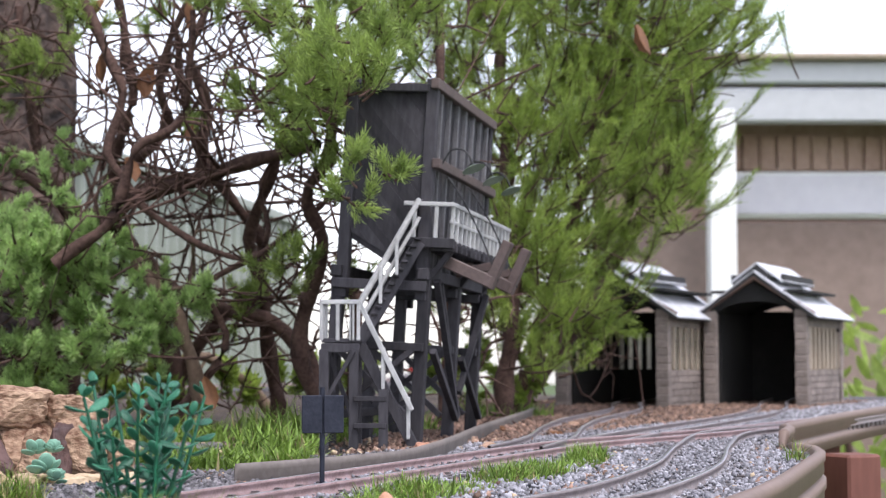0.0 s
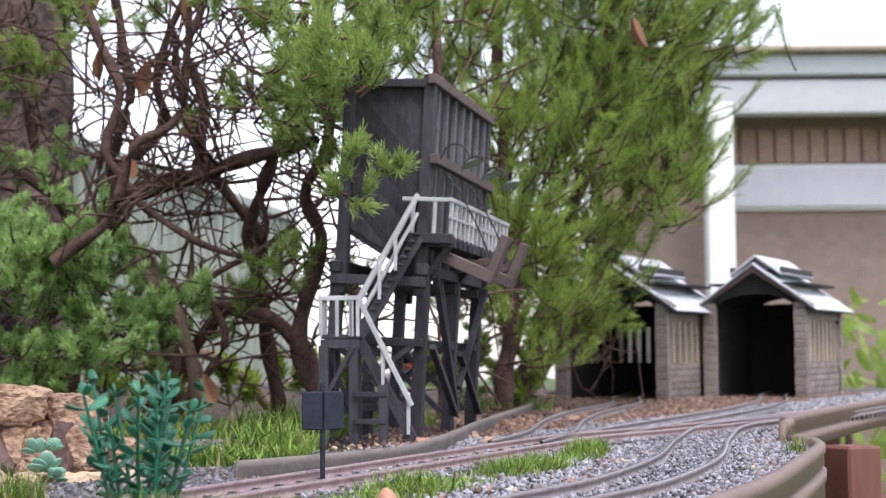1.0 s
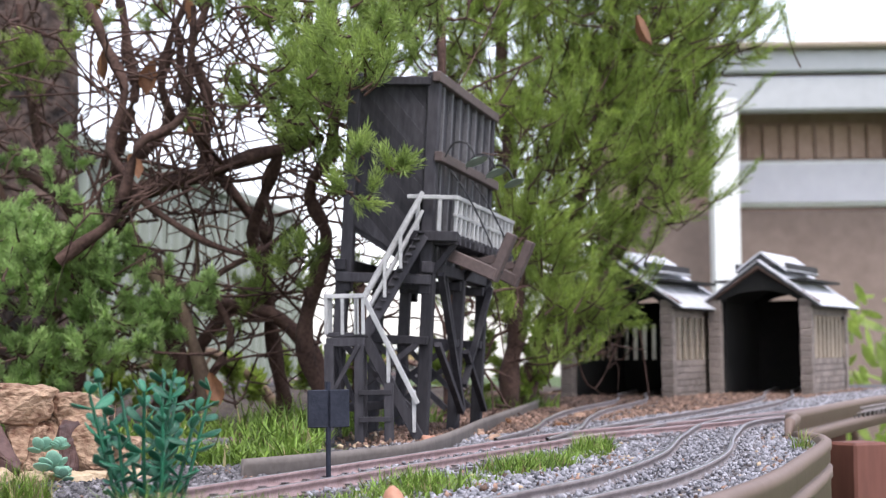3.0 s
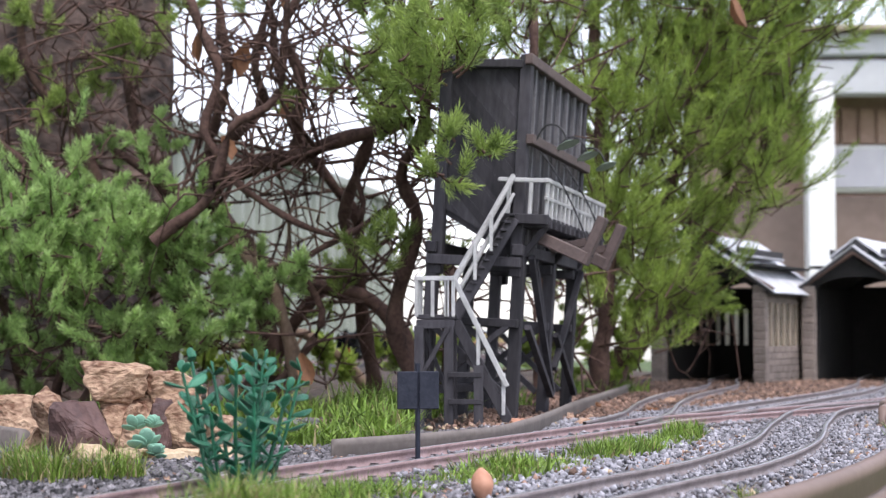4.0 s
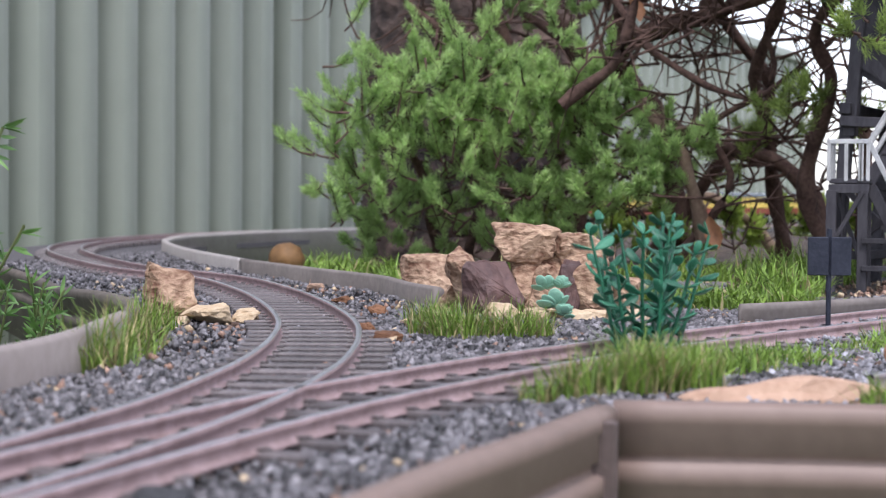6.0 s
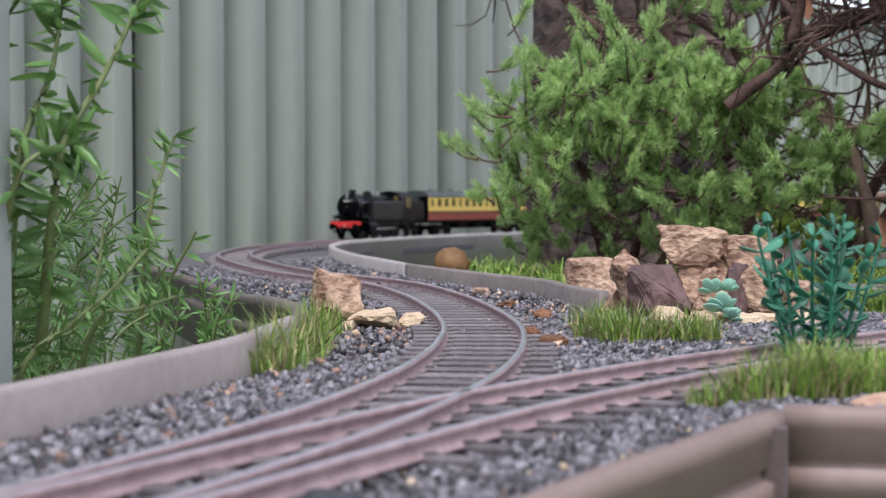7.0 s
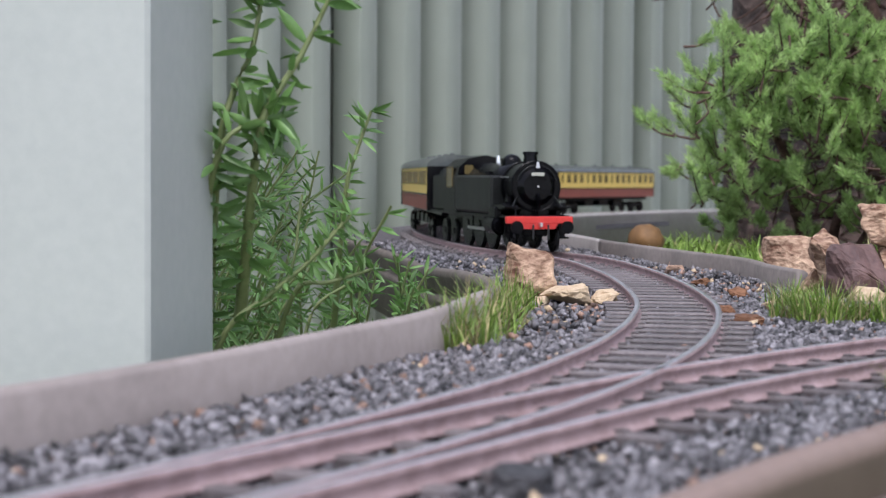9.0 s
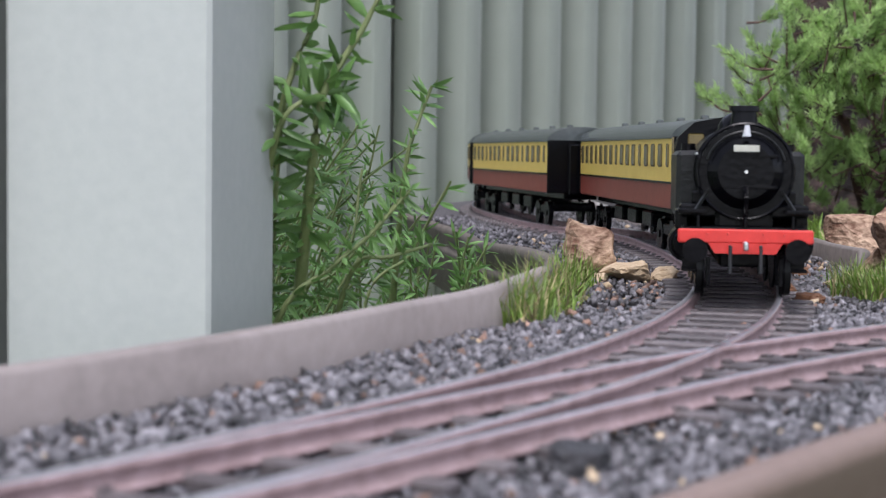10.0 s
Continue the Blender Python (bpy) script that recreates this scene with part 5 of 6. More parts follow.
    limbs(ob, r, [(((-17.5, -3, 1.55), (-18.0, 0, 1.5), (-19.3, 3, 1.45)), 0.006, 0.002), (((-16.8, -3, 1.5), (-16.0, 0.5, 1.46), (-16.2, 4.5, 1.45)), 0.006, 0.002),
                  (((-16.0, -3, 1.5), (-14.6, 0, 1.45), (-12.2, 2.8, 1.43)), 0.006, 0.002), (((-15.2, -2.6, 1.5), (-12.4, 0.2, 1.45), (-10.3, 1.8, 1.43)), 0.005, 0.002)], 9, M_twig, 0.05, 3)
    ob, r = foliage("twisted_shrub", "old shrub of bare crooked branches with sparse green tips", "shrub",
                    [(-3.7, 9.2, 1.13, 0.036), (-2.7, 10.6, 1.13, 0.028), (-3.2, 6.7, 1.1, 0.014), (-4.5, 11.6, 1.20, 0.034), (-7.6, 12.4, 1.30, 0.02), (-1.85, 6.5, 1.06, 0.0075), (-5.6, 3.1, 1.30, 0.022), (-3.1, 5.4, 1.1, 0.014),
                     (-7.0, 1.6, 1.40, 0.020), (-12.5, 11.6, 1.40, 0.026), (-14.1, 9.7, 1.50, 0.028), (-9.0, 7.6, 1.40, 0.014), (-6.6, 8.6, 1.35, 0.018), (-9.8, 11.6, 1.4, 0.014), (-3.3, 2.6, 1.25, 0.016), (-2.3, 9.0, 1.32, 0.026), (-1.6, 11.5, 1.35, 0.036), (-3.5, 8.2, 1.26, 0.024), (-4.4, 9.4, 1.28, 0.024), (-5.6, 11.2, 1.3, 0.022), (-18.5, 8.6, 1.5, 0.016), (-16.6, 7.8, 1.5, 0.022), (-15.2, 9.0, 1.5, 0.016), (-17.4, 10.6, 1.5, 0.018), (-20.4, 9.5, 1.5, 0.022), (-5.4, 7.2, 1.3, 0.018), (-1.4, 12.6, 1.3, 0.04), (-6.6, 11.6, 1.36, 0.016), (-5.3, 8.9, 1.3, 0.028), (-8.6, 12.0, 1.4, 0.013), (-4.2, 7.0, 1.25, 0.018)],
                    M_leafdark, 13, 24000, dict(n=18, length=0.015, leaf=0.006, width=0.0009, spread=1.15), lift=0.4, out=(0, -0.4, 0), shoots=13, reach=0.85, loose=0.45)
    limbs(ob, r, [(((-11.9, 4.6, 1.5), (-10.5, 5.8, 1.46), (-8.6, 6.4, 1.42), (-7.2, 6.8, 1.38), (-4.4, 7.6, 1.3)), 0.0095, 0.005),
                  (((-4.4, -2.6, 1.45), (-4.6, -0.2, 1.45), (-5.8, 1.2, 1.45), (-8.9, 2.3, 1.48), (-10.8, 3.9, 1.5), (-12.8, 5.2, 1.52), (-14.8, 6.5, 1.55)), 0.0085, 0.004),
                  (((-4.2, -2.4, 1.4), (-5.0, 0.8, 1.38), (-4.2, 3.7, 1.36), (-4.8, 5.7, 1.34), (-3.9, 7.7, 1.3), (-4.5, 11.2, 1.28)), 0.0085, 0.003),
                  (((-8.9, -2.4, 1.6), (-9.9, 2.3, 1.58), (-10.8, 3.9, 1.56), (-11.6, 6.0, 1.55), (-10.9, 8.9, 1.52), (-11.5, 12.4, 1.5)), 0.0095, 0.004),
                  (((-5.6, -2.2, 1.5), (-6.2, 1.6, 1.46), (-6.8, 4.3, 1.44), (-6.0, 6.7, 1.4), (-5.2, 9.0, 1.36), (-4.9, 12.2, 1.33)), 0.0075, 0.003),
                  (((-12.9, -2.4, 1.6), (-12.3, 3.1, 1.58), (-13.3, 5.6, 1.56), (-14.1, 7.8, 1.55), (-14.7, 12.0, 1.55)), 0.0085, 0.004),
                  (((-10.4, -2.4, 1.62), (-7.9, 1.2, 1.58), (-6.4, 2.7, 1.55), (-6.6, 4.7, 1.52), (-8.6, 7.4, 1.5), (-9.4, 11.5, 1.46)), 0.0085, 0.003),
                  (((-3.4, -2.6, 1.5), (-3.0, 1.0, 1.5), (-3.5, 4.0, 1.48), (-3.2, 7.0, 1.45), (-2.8, 11.5, 1.4)), 0.007, 0.003),
                  (((-8.6, 6.4, 1.42), (-8.2, 8.6, 1.4), (-8.9, 10.4, 1.38), (-8.4, 12.4, 1.36)), 0.006, 0.003),
                  (((-11.0, 6.5, 1.52), (-9.6, 8.2, 1.46), (-9.9, 9.8, 1.44), (-9.0, 12.4, 1.42)), 0.006, 0.003),
                  (((-14.5, 3.5, 1.52), (-16.0, 7.0, 1.52), (-17.5, 9.0, 1.52), (-18.2, 12.4, 1.52)), 0.006, 0.003), (((-15.5, 4.0, 1.5), (-18.4, 6.6, 1.5), (-20.8, 8.2, 1.5)), 0.005, 0.002)], 13, M_twig, 0.115, 3)
    limbs(ob, r, [(((-13.2, 3.4, 1.36), (-11.4, 5.0, 1.34), (-10.8, 7.2, 1.33), (-9.2, 8.4, 1.32), (-8.8, 12.2, 1.3)), 0.0055, 0.002),
                  (((-12.6, 12.4, 1.4), (-11.2, 9.2, 1.38), (-11.6, 7.0, 1.37), (-9.4, 4.6, 1.36), (-7.0, 3.6, 1.35), (-5.2, 4.6, 1.33)), 0.005, 0.002),
                  (((-9.6, -2.2, 1.42), (-7.6, 0.6, 1.4), (-8.2, 2.4, 1.4), (-6.2, 4.2, 1.38), (-6.4, 6.2, 1.37), (-5.0, 8.2, 1.35)), 0.004, 0.002)], 6, M_twig, 0.09, 2)
    limbs(ob, r, [(((-8.4, -1.2, 1.4), (-9.1, 1.2, 1.38), (-10.6, 3.5, 1.4)), 0.0065, 0.005), (((-6.0, -1.8, 1.7), (-8.0, 0.0, 1.68), (-11.0, -0.4, 1.66)), 0.006, 0.004)], 2, M_twigpale, 0.06, 1)
    foliage("low_weeds", "bright green low weeds under the shrubs", "weeds",
            [(-9.2, -1.5, 1.62, 0.03), (-7.2, -1.2, 1.7, 0.03), (-5.2, -1.0, 1.78, 0.03), (-3.4, -0.9, 1.75, 0.03), (0.4, -0.9, 1.9, 0.04), (-11.5, -1.3, 1.7, 0.03), (3.2, -0.9, 1.75, 0.03), (-14.0, -1.6, 1.5, 0.03)],
            M_leaf, 14, 9000, dict(n=12, length=0.014, leaf=0.012, width=0.0045, spread=1.2), lift=0.8, shoots=6)
    # dry leaves caught in the branches
    for h, e, d, s, turn in ((-11.6, 10.2, 1.4, 0.022, 20), (-10.2, 9.8, 1.38, 0.024, 80), (-11.9, 12.0, 1.4, 0.02, -30), (-9.2, 12.0, 1.38, 0.022, 200), (-8.7, 7.9, 1.36, 0.013, 60), (-11.0, 6.6, 1.4, 0.02, 130), (7.2, 11.4, 1.55, 0.026, 10), (-8.1, -0.9, 1.22, 0.02, 100), (-4.1, 11.8, 1.15, 0.012, 50)):
        p = at(h, e, d)
        s *= 0.7
        v, f = leaf_form(s * 1.5, s, 0.6, 0.7)
        tagged(arrays("dry_leaf", v - [0, 0, s * 0.7], f, M_deadleaf, m=Matrix.Translation(p) @ pose(0, 0, 0, random.uniform(-25, 25), random.uniform(120, 200), turn)), "curled dry brown leaf caught on a twig", "leaf", "dry leaves")


def rosemary():
    r = np.random.default_rng(31)
    ob = thing("rosemary_shrub", "green narrow-leaved shrub growing beside the deck", "shrub")
    form_s, form_b = leaf_form(0.0095, 0.0020, 0.35, 0.3), leaf_form(0.0135, 0.0036, 0.35, 0.3)
    ends = [(-37.2, 7.6, 0.62, 1), (-31.8, -1.0, 0.68, 0), (-35.0, 1.0, 0.85, 0)]
    for _ in range(64):
        h = r.uniform(-39.0, -30.3)
        top = np.interp(h, [-39, -36.5, -34, -32, -30.8], [2.6, 2.3, 1.0, -1.0, -3.0])
        ends.append((h, r.uniform(-5.0, top), r.uniform(0.74, 1.02), 0))
    for _ in range(60):
        ends.append((r.uniform(-39.0, -31.0), r.uniform(-7.5, -2.5), r.uniform(0.72, 1.05), 0))
    leaves_s, leaves_b, stems = [], [], []
    # the boughs nearest to the deck, each by its run of places
    boughs = [([(-37.8, -5.9), (-36.0, -4.1), (-34.6, -2.9), (-33.2, -1.3)], 0.62, 0), ([(-36.4, 1.4), (-35.7, 3.0), (-35.0, 4.1), (-34.2, 5.7), (-33.4, 7.4)], 0.6, 1), ([(-37.8, 0.6), (-37.2, 3.1), (-36.6, 4.5), (-36.2, 7.0)], 0.61, 1), ([(-33.4, -0.7), (-33.0, 0.9), (-32.5, 2.3)], 0.72, 0), ([(-37.9, 0.4), (-36.8, 1.8), (-35.6, 2.1)], 0.6, 1), ([(-35.2, -4.1), (-34.0, -3.7), (-32.4, -3.2)], 0.63, 0)]
    for run, d, big in boughs:
        pts = [at(h, e, d) for h, e in run]
        back = pts[0] - (pts[1] - pts[0]) * 1.2 + np.array([-0.02, 0.03, -0.05])
        line = spline([back] + pts, 0.004)
        stems.append(tube(line, np.linspace(0.0026 if big else 0.0019, 0.0007, len(line)), 6))
        for i in range(3, len(line), 1):
            axis = line[min(i + 1, len(line) - 1)] - line[i - 1]
            axis /= np.linalg.norm(axis) + 1e-9
            for k in range(2 if i < len(line) - 4 else 6):
                side = r.normal(size=3)
                side -= axis * side.dot(axis)
                side /= np.linalg.norm(side) + 1e-9
                (leaves_b if big else leaves_s).append((line[i], axis * r.uniform(-0.15, 0.5) + side, r.uniform(0.7, 1.25)))
    for h, e, d, big in ends:
        tip = at(h, e, d)
        foot = at(h - r.uniform(2.0, 5.5), e - r.uniform(5, 9), d + r.uniform(0.02, 0.10)) if e > -2 else at(h - r.uniform(0, 3), e - 6, d + 0.04)
        root = foot + np.array([r.uniform(-0.05, 0.02), 0.05, -0.25])
        line = spline([root, foot, foot * 0.45 + tip * 0.55 + r.normal(size=3) * 0.006, tip], 0.004)
        stems.append(tube(line, np.linspace(0.0022 if big else 0.0016, 0.0006, len(line)), 5))
        every = 2
        for i in range(len(line) // 3, len(line) - 1, every):
            axis = line[i + 1] - line[i]
            axis /= np.linalg.norm(axis) + 1e-9
            for k in range(3):
                side = r.normal(size=3)
                side -= axis * side.dot(axis)
                side /= np.linalg.norm(side) + 1e-9
                s = i / len(line)
                (leaves_b if big else leaves_s).append((line[i], axis * (0.35 + 0.9 * max(0, s - 0.85) * 4) + side, r.uniform(0.7, 1.2)))
    for form, bunch in ((form_s, leaves_s), (form_b, leaves_b)):
        p, w, z = np.array([b[0] for b in bunch]), np.array([b[1] for b in bunch]), np.array([b[2] for b in bunch])
        tagged(arrays("foliage", *scatter(*form, p, frames_to(w, r), z), M_leafshrub, ob), kind="stuff")
    for v, f in stems:
        arrays("stem", v, f, M_stemgreen, ob, smooth=True)


def blades(r, centres, heights, lean=0.35, width=0.0011, toward=None):
    """Curved tapering blades of grass rooted at the given places."""
    n = len(centres)
    a = r.uniform(0, 2 * pi, n)
    d = np.stack([np.cos(a), np.sin(a), np.zeros(n)], 1)
    s = np.stack([-np.sin(a), np.cos(a), np.zeros(n)], 1)
    k = r.uniform(0.1, 1.0, n)[:, None] * lean
    h = np.asarray(heights)[:, None]
    w = width * r.uniform(0.7, 1.3, n)[:, None]
    up = np.array([[0, 0, 1.0]])
    rows = []
    for t, ww in ((0, 0.9), (0.5, 0.8), (1.0, 0.12)):
        c = centres + up * h * t * (1 - 0.25 * k * t) + d * h * k * t * t * 1.3
        rows += [c - s * w * ww / 2, c + s * w * ww / 2]
    v = np.stack(rows, 1)
    f = np.array([(0, 1, 3, 2), (2, 3, 5, 4)])[None] + (np.arange(n) * 6)[:, None, None]
    return v.reshape(-1, 3), f.reshape(-1, 4)


def tuft(label, x, y, radius, n, height, dry=0.28, lean=0.75, z=0.0, width=0.0008):
    r = np.random.default_rng(int(abs(x * 7919 + y * 104729) * 100) % 99991)
    ob = thing("grass_tuft", label, "grass", m=pose(x, y, z))
    for name, material, k in (("green_turf", M_grass, int(n * (1 - dry))), ("dry_turf", M_straw, max(3, int(n * dry)))):
        a, q = r.uniform(0, 2 * pi, k), np.sqrt(r.random(k)) * radius
        c = np.stack([q * np.cos(a), q * np.sin(a), np.full(k, -0.002)], 1)
        hh = height * r.uniform(0.45, 1.1, k) * (1.1 - 0.45 * q / radius)
        tagged(arrays(name, *blades(r, c, hh, lean, width), material, ob), kind="stuff")
    return ob


def grasses():
    long_l, low_l = "tuft of long artificial green grass", "low mat of green artificial grass"
    for x, y, rad, n, h in ((-0.278, 0.492, 0.014, 190, 0.029), (-0.287, 0.525, 0.014, 160, 0.026), (-0.302, 0.56, 0.013, 180, 0.026), (-0.318, 0.60, 0.012, 200, 0.027), (-0.34, 0.655, 0.012, 140, 0.022), (-0.196, 0.66, 0.016, 420, 0.024), (-0.176, 0.668, 0.015, 380, 0.021), (-0.214, 0.672, 0.013, 260, 0.02), (-0.238, 0.735, 0.012, 220, 0.018),
                            (-0.105, 0.482, 0.012, 320, 0.021), (-0.09, 0.49, 0.012, 380, 0.027), (-0.077, 0.502, 0.010, 240, 0.023), (-0.098, 0.53, 0.012, 240, 0.022), (-0.085, 0.55, 0.012, 240, 0.018), (-0.115, 0.463, 0.007, 110, 0.014), (-0.018, 0.484, 0.010, 180, 0.014), (0.0, 0.492, 0.008, 130, 0.013), (0.207, 0.965, 0.007, 90, 0.018), (0.075, 0.60, 0.005, 60, 0.01)):
        tuft(long_l, x, y, rad, n, h)
    for x, y, rad, n, h in ((-0.122, 0.89, 0.03, 420, 0.022), (-0.09, 0.905, 0.022, 330, 0.02), (-0.16, 0.94, 0.03, 320, 0.018), (-0.105, 1.02, 0.03, 300, 0.03), (-0.36, 1.08, 0.035, 320, 0.02), (-0.44, 1.12, 0.03, 220, 0.018), (-0.255, 0.93, 0.03, 240, 0.016), (-0.33, 1.0, 0.02, 180, 0.016), (-0.50, 1.26, 0.04, 260, 0.022), (-0.42, 1.25, 0.05, 300, 0.022), (-0.62, 1.5, 0.05, 260, 0.025), (-0.3, 1.2, 0.06, 320, 0.025), (-0.2, 1.2, 0.05, 320, 0.03), (-0.12, 1.25, 0.05, 320, 0.04), (-0.06, 1.4, 0.06, 300, 0.03), (0.06, 1.75, 0.06, 300, 0.03)):
        tuft("patch of broad-bladed green garden grass", x, y, rad, n, h, 0.06, 1.1, -0.034 if x < -0.55 else 0.0, 0.0019)
    # the mossy strip between the two lines
    r = np.random.default_rng(55)
    s = spline([(-0.088, 0.545), (-0.06, 0.6), (-0.028, 0.668), (0.003, 0.745), (0.04, 0.83), (0.076, 0.93), (0.092, 1.0)], 0.002)
    n = 6500
    i = r.integers(0, len(s), n)
    wide = np.interp(i / len(s), [0, 0.2, 0.75, 1], [0.022, 0.020, 0.017, 0.009])
    nn = normals2(s)[i]
    p = s[i] + nn * (r.normal(size=n).clip(-1.8, 1.8) * wide * 0.5)[:, None]
    c = np.c_[p, np.full(n, -0.002)]
    h = r.uniform(0.006, 0.0135, n) * (0.75 + 0.35 * np.sin(i * 0.09) + 0.15 * np.sin(i * 0.23))
    dry = r.random(n) < 0.14
    tagged(arrays("grass_strip", *blades(r, c[~dry], h[~dry], 0.8, 0.001), M_grass), "strip of short artificial green grass between tracks", "grass", kind="stuff")
    tagged(arrays("dry_grass_strip", *blades(r, c[dry], h[dry] * 0.8, 0.8, 0.0013), M_straw), "dry straw blades in the grass strip", "grass", kind="stuff")


# ---- small things ----
def rock(label, x, y, z, size, seed, material=M_rock, turn=0.0, group="", rough=0.10, category="rock", boxy=0.6):
    r = np.random.default_rng(seed)
    bm = bmesh.new()
    for p in r.uniform(-1, 1, (16, 3)):
        p = p / (np.max(np.abs(p)) * boxy + np.linalg.norm(p) * (0.94 - boxy)) * r.uniform(0.72, 1.0)
        bm.verts.new(p * 0.5)
    hull = bmesh.ops.convex_hull(bm, input=bm.verts[:])
    bmesh.ops.delete(bm, geom=[g for g in hull["geom_interior"] if isinstance(g, bmesh.types.BMVert)], context="VERTS")
    bmesh.ops.bevel(bm, geom=bm.edges[:], offset=0.03, segments=1, affect="EDGES")
    bmesh.ops.triangulate(bm, faces=bm.faces[:])
    for _ in range(2):
        bmesh.ops.subdivide_edges(bm, edges=[e for e in bm.edges if e.calc_length() > 0.12], cuts=1, use_grid_fill=True)
        bmesh.ops.triangulate(bm, faces=bm.faces[:])
    bm.normal_update()
    for v in bm.verts:
        q = v.co * 4 + Vector((seed, 0, 0))
        v.co += v.normal * rough * (0.6 * noise.noise(q) + 0.4 * noise.noise(q * 3)) + Vector((0, 0, 0.03 * noise.noise(Vector((0, 0, v.co.z * 14 + seed)))))
    bm.transform(Matrix.Diagonal((size[0] * 1.22, size[1] * 1.22, size[2] * 1.1, 1)))
    ob = part("rock", bm, material, None, label, pose(x, y, z + size[2] * 0.42, 0, 0, turn))
    return tagged(ob, "", category, group)


def rocks():
    c, a = Vector((-0.205, 0.80)), radians(14)
    R, F = Vector((cos(a), sin(a))), Vector((-sin(a), cos(a)))
    def pile(label, u, w, z, size, seed, material=M_rock, turn=0.0):
        p = c + R * u + F * w
        rock(label, p.x, p.y, z, size, seed, material, 14 + turn, "rock outcrop", boxy=0.84)
    band, dark = "layered tan and rust-brown rock of the outcrop", "purple-brown rock with a broken flat face"
    pile(band, -0.032, 0.006, -0.002, (0.020, 0.032, 0.039), 3, M_rock, 8)
    pile(dark, -0.017, -0.006, -0.002, (0.029, 0.028, 0.034), 8, M_rockred, -4)
    pile(band, 0.006, 0.016, -0.002, (0.044, 0.034, 0.038), 5, M_rock, 4)
    pile("flat tan rock slab lying on the outcrop", -0.004, 0.014, 0.026, (0.031, 0.028, 0.023), 21, M_rock, -4)
    pile(band, 0.006, -0.002, -0.002, (0.016, 0.022, 0.033), 27, M_rock, 24)
    pile(dark, 0.018, -0.001, -0.002, (0.012, 0.016, 0.032), 10, M_rockred, 22)
    pile(band, 0.028, 0.000, -0.002, (0.020, 0.026, 0.036), 9, M_rock, 12)
    pile("tan rock slab leaning on the outcrop", 0.026, 0.014, 0.024, (0.026, 0.026, 0.020), 31, M_rock, 10)
    pile(band, 0.044, 0.004, -0.002, (0.018, 0.022, 0.026), 13, M_rock, -15)
    pile(band, -0.046, 0.012, -0.002, (0.012, 0.014, 0.018), 15, M_rock, 35)
    rng2 = np.random.default_rng(4)
    for i in range(16):
        u, w = rng2.uniform(-0.03, 0.055), rng2.uniform(-0.042, -0.022)
        s = rng2.uniform(0.006, 0.014)
        pile("cream sandstone pebble at the outcrop's foot", u, w, -0.002, (s * 1.3, s, s * 0.7), 40 + i, M_pebble, rng2.uniform(0, 180))
    pile("pale broken sandstone block", -0.012, -0.03, -0.001, (0.019, 0.013, 0.011), 71, M_pebble, 10)
    rock("rough tan rock standing by itself", -0.297, 0.925, -0.003, (0.036, 0.028, 0.032), 33, M_rock, 20)
    rock("rough tan rock standing by itself", -0.262, 0.865, -0.003, (0.016, 0.014, 0.018), 35, M_rock, 50)
    rock("pointed tan rock beside the inner edging", -0.354, 0.700, -0.003, (0.032, 0.024, 0.034), 36, M_rock, 60)
    for x, y, s, k in ((-0.33, 0.695, 0.026, 61), (-0.318, 0.708, 0.018, 62), (-0.341, 0.68, 0.014, 63), (-0.32, 0.715, 0.009, 64)):
        rock("thin cream stone flake on the ballast", x, y, -0.001, (s, s * 0.7, s * 0.45), k, M_pebble, k * 13)
    rock("flat orange sandstone slab by the edging", -0.048, 0.486, -0.0075, (0.066, 0.05, 0.0165), 87, M_flat, 5, rough=0.05)
    rock("small pink stone beside the kerb", -0.013, 1.036, -0.001, (0.012, 0.01, 0.010), 82, M_acorn, 5)
    for i, (x, y) in enumerate(((-0.285, 0.793), (-0.391, 0.972), (-0.247, 0.675), (-0.239, 0.712), (-0.225, 0.64), (0.03, 1.13), (0.06, 1.2), (-0.03, 0.98), (0.09, 1.3), (0.02, 1.2), (-0.33, 0.86), (-0.07, 0.86), (0.05, 1.4), (0.12, 1.5))):
        rock("small red-brown stone on the ballast", x, y, -0.001, (0.011, 0.008, 0.006), 90 + i, M_flat if i % 2 else M_deadleaf, i * 40)
    rock("dark lump of ballast near the edging", -0.138, 0.268, -0.001, (0.011, 0.010, 0.008), 84, M_stone, 5)


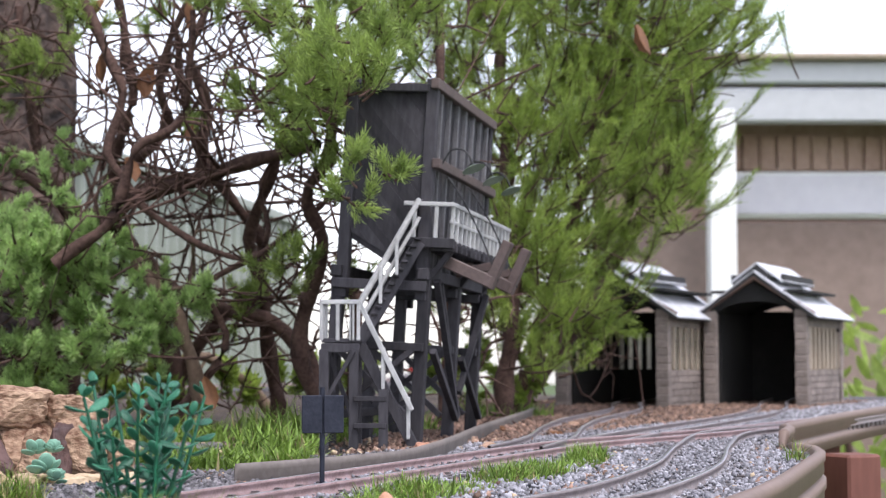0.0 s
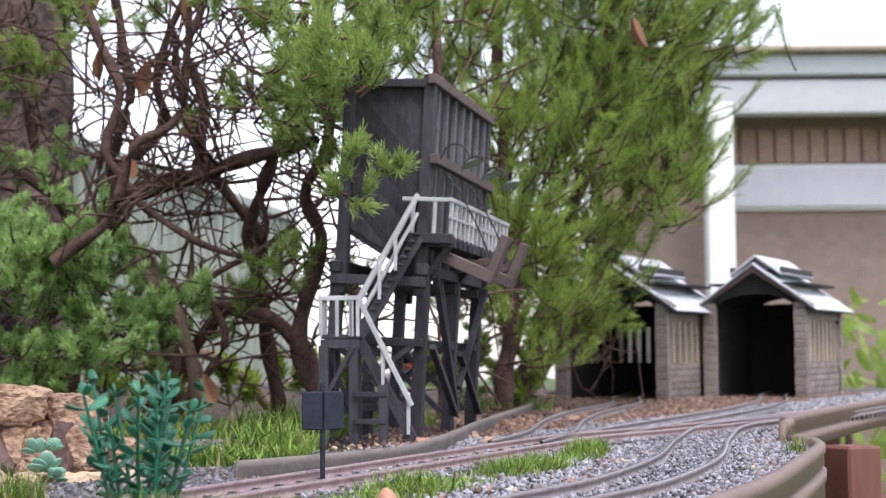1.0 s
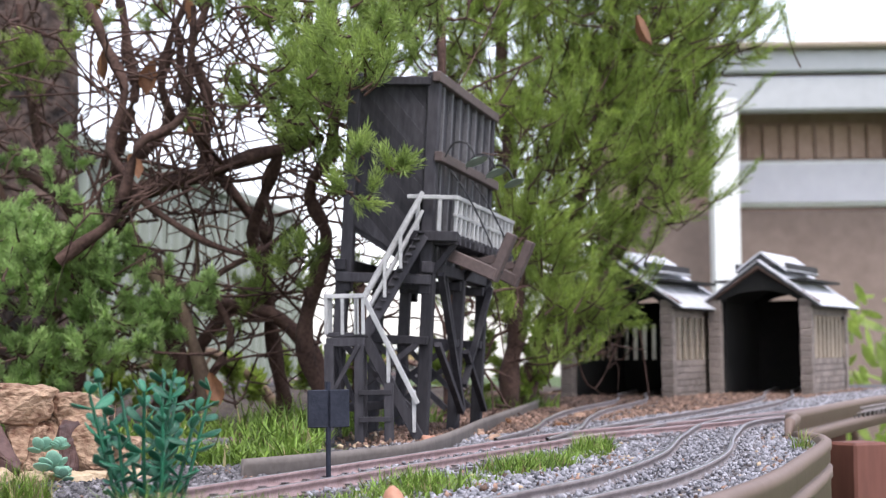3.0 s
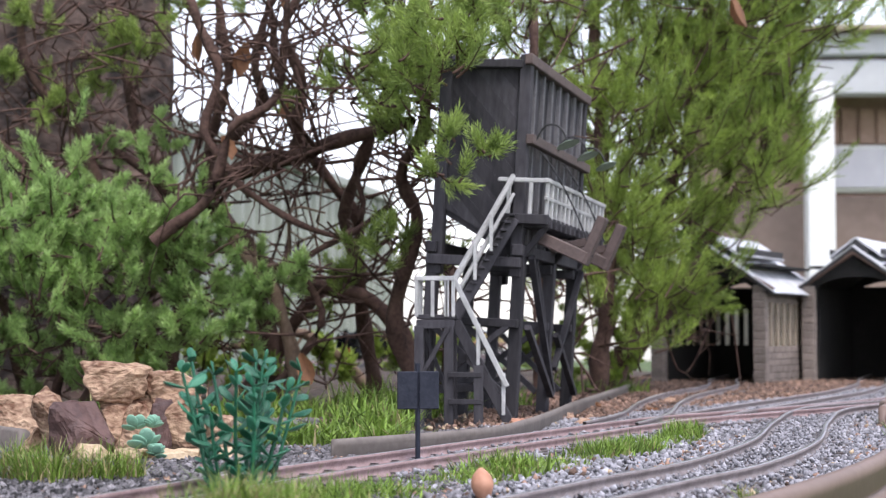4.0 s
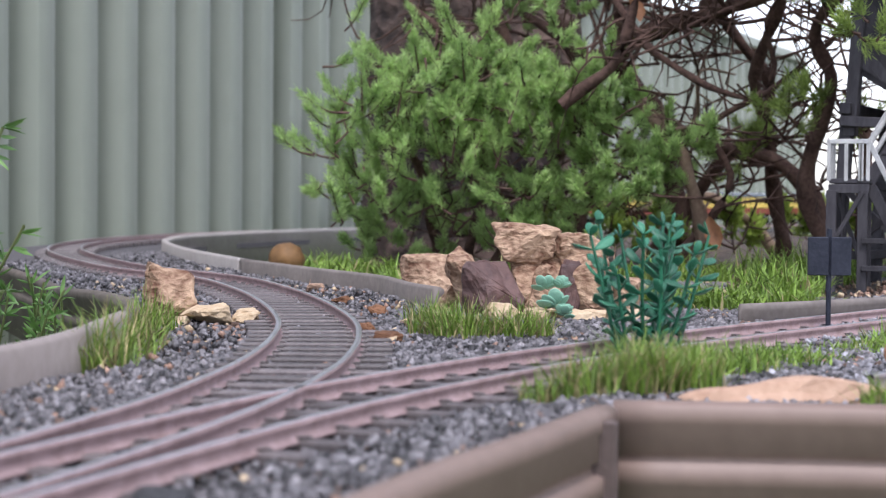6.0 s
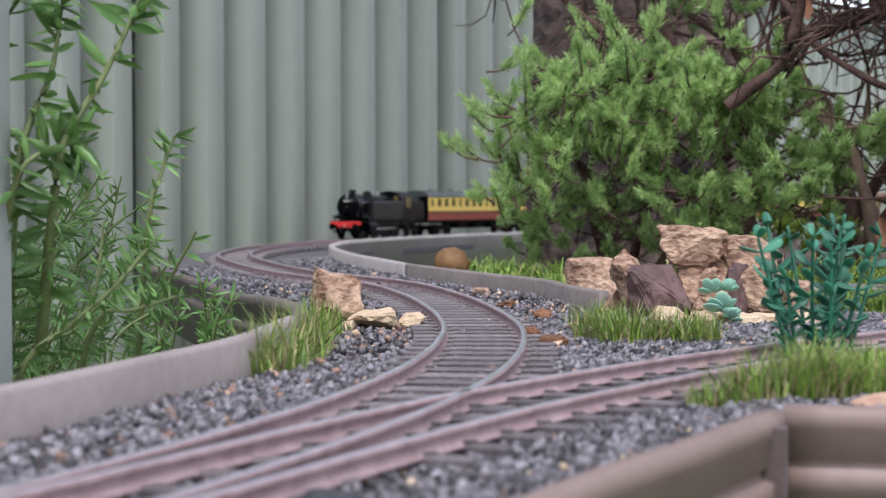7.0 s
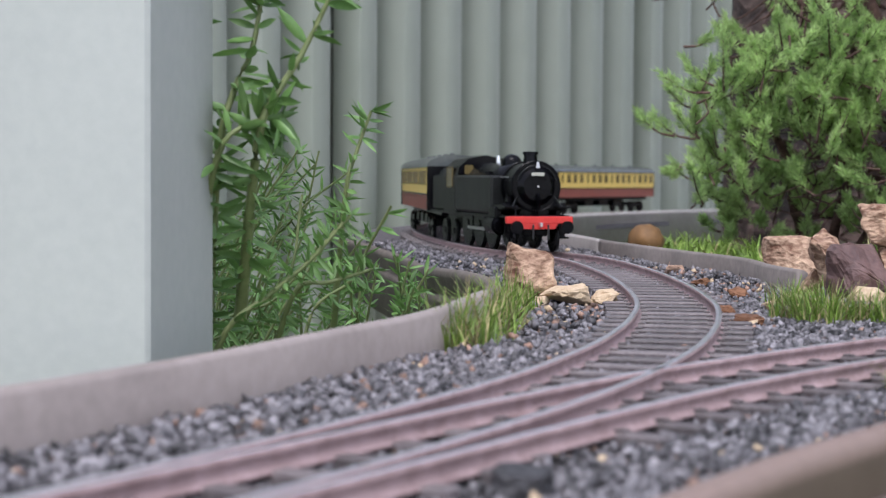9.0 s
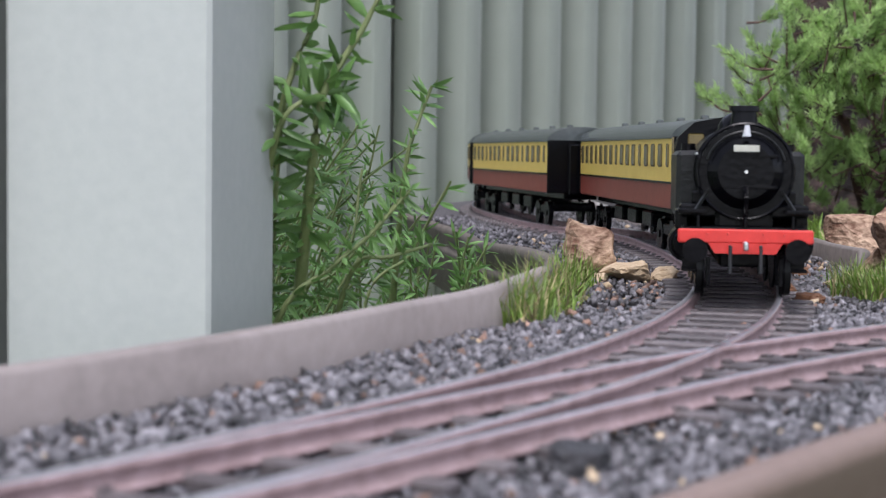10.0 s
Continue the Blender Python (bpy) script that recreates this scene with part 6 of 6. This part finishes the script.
def plastic_plant():
    r = np.random.default_rng(23)
    ob = thing("plastic_plant", "sea-green plastic aquarium plant with oval leaves", "plastic plant", m=pose(-0.1085, 0.598, -0.002))
    # one paddle-shaped leaf on a short stalk along +z
    bm = bmesh.new()
    bmesh.ops.create_icosphere(bm, subdivisions=2, radius=1.0)
    for face in bm.faces:
        face.smooth = True
    for vert in bm.verts:
        x, y, z = vert.co
        h = (z + 1) / 2
        wide = 0.66 * (0.35 + 0.75 * h ** 0.8)
        vert.co = Vector((0.13 * x + 0.22 * h * h - 0.22 * (y * wide) ** 2, y * wide, 2.0 * h))
    me = bpy.data.meshes.new("leaf")
    bm.to_mesh(me)
    bm.free()
    me.materials.append(M_plastic)
    for i in range(13):
        a = 2.4 * i + r.uniform(-0.3, 0.3)
        foot, reach, high = 0.003 + 0.009 * (i / 13), 0.006 + 0.019 * math.sqrt(i / 13), r.uniform(0.030, 0.052) if i % 3 else r.uniform(0.046, 0.055)
        sway = a + r.uniform(-0.8, 0.8)
        line = spline([(foot * cos(a), foot * sin(a), 0.0), (reach * 0.75 * cos(a), reach * 0.75 * sin(a), high * 0.5), (reach * 0.9 * cos(a) + 0.003 * cos(sway), reach * 0.9 * sin(a) + 0.003 * sin(sway), high)], 0.0055)
        stem = arrays("stem", *tube(line, np.linspace(0.0009, 0.0006, len(line)), 6), M_plastic, ob, smooth=True)
        spin = r.uniform(0, pi)
        for j in range(1, len(line)):
            spin += pi / 2 + r.uniform(-0.4, 0.4)
            for s in (0, pi):
                if r.random() < 0.12:
                    continue
                q = spin + s + r.uniform(-0.3, 0.3)
                way = Vector((cos(q), sin(q), r.uniform(0.1, 0.95)))
                rot = way.to_track_quat("Z", "X").to_matrix().to_4x4() @ pose(0, 0, 0, 0, 0, r.uniform(-40, 40))
                size = r.uniform(0.0030, 0.0046) * (1.0 if j < len(line) - 1 else 0.8)
                link("leaf", me, None, stem, "", Matrix.Translation(line[j]) @ rot @ Matrix.Diagonal((size, size, size, 1)))
        link("leaf", me, None, stem, "", Matrix.Translation(line[-1]) @ pose(0, 0, 0, r.uniform(-30, 30), r.uniform(-30, 30), r.uniform(0, 180)) @ Matrix.Diagonal((0.0028, 0.0028, 0.0028, 1)))


def succulent(x, y, z, size, seed):
    r = np.random.default_rng(seed)
    ob = thing("succulent", "mint-green plastic rosette plant among the rocks", "plastic plant", m=pose(x, y, z, -35, 0, 15))
    bm = bmesh.new()
    bmesh.ops.create_icosphere(bm, subdivisions=2, radius=1.0)
    for face in bm.faces:
        face.smooth = True
    bm.transform(Matrix.Translation((0, 0, 0.8)) @ Matrix.Diagonal((0.14, 0.62, 0.75, 1)))
    for vert in bm.verts:
        vert.co.x += 0.35 * (vert.co.z * 0.5) ** 2 * 2 * 0.5
    me = bpy.data.meshes.new("leaf")
    bm.to_mesh(me)
    bm.free()
    me.materials.append(M_succ)
    for i in range(22):
        a, ring = i * 2.4 + seed, i / 22 * r.uniform(0.8, 1.1)
        tilt = 0.3 + 1.15 * ring + r.uniform(-0.25, 0.25)
        way = Vector((cos(a) * sin(tilt), sin(a) * sin(tilt), cos(tilt)))
        s = size * (0.25 + 0.35 * ring)
        m = Matrix.Translation((0, 0, size * 0.1)) @ way.to_track_quat("Z", "X").to_matrix().to_4x4() @ Matrix.Diagonal((s, s, s, 1))
        link("leaf", me, None, ob, "", m)


def sign():
    ob = thing("track_sign", "small dark blue sign boards on a thin pole", "sign", m=pose(-0.056, 0.764, 0, 0, 0, 12))
    part("pole", add_cyl(bmesh.new(), 0.0012, 0.0012, 0.05, pose(0, 0, 0.022), 10), M_sign, ob)
    for x in (-0.0051, 0.0051):
        part("board", box((0.0094, 0.0012, 0.0175), pose(x, -0.0016, 0.0345, 0, 0, -4 if x < 0 else 4), 0.0004), M_sign, ob)
    part("bracket", box((0.014, 0.0014, 0.0016), pose(0, 0.0, 0.0345), 0.0002), M_cable, ob)


def acorn():
    bm = bmesh.new()
    bmesh.ops.create_uvsphere(bm, u_segments=16, v_segments=12, radius=1.0)
    for v in bm.verts:
        k = 1 + 0.25 * min(0, v.co.z) if v.co.z < 0 else 1 - 0.35 * v.co.z ** 3
        v.co = Vector((v.co.x * 0.0042 * k, v.co.y * 0.0042 * k, v.co.z * 0.0066))
    ob = part("acorn", bm, M_acorn, None, "peach-coloured acorn-shaped pebble standing on gravel", pose(-0.0205, 0.603, 0.005, 8, -6, 0), smooth=True)
    tagged(ob, "", "pebble")


def clay_ball():
    bm = bmesh.new()
    bmesh.ops.create_icosphere(bm, subdivisions=3, radius=0.0145)
    for v in bm.verts:
        v.co += v.co.normalized() * 0.0018 * noise.noise(v.co * 200)
        v.co.z *= 0.95
    tagged(part("clay_ball", bm, M_clay, None, "round rust-brown clay ball in the grass", pose(-0.503, 1.19, 0.010), smooth=True), "", "garden ornament")


shrubs()
rosemary()
grasses()
rocks()
plastic_plant()
succulent(-0.183, 0.762, 0.008, 0.0105, 3)
succulent(-0.190, 0.768, 0.016, 0.0085, 5)
succulent(-0.178, 0.760, 0.004, 0.0075, 7)
succulent(-0.182, 0.770, 0.017, 0.0070, 9)
sign()
acorn()
clay_ball()


def motions():
    times = [i * 0.2 for i in range(51)]
    walk(ENGINE, [(t, ride(t, 0.0, 0.05, 0.206)) for t in times])
    for i, c in enumerate(COACHES):
        walk(c, [(t, ride(t, 0.252 + 0.338 * i, 0.054, 0.276)) for t in times])


motions()
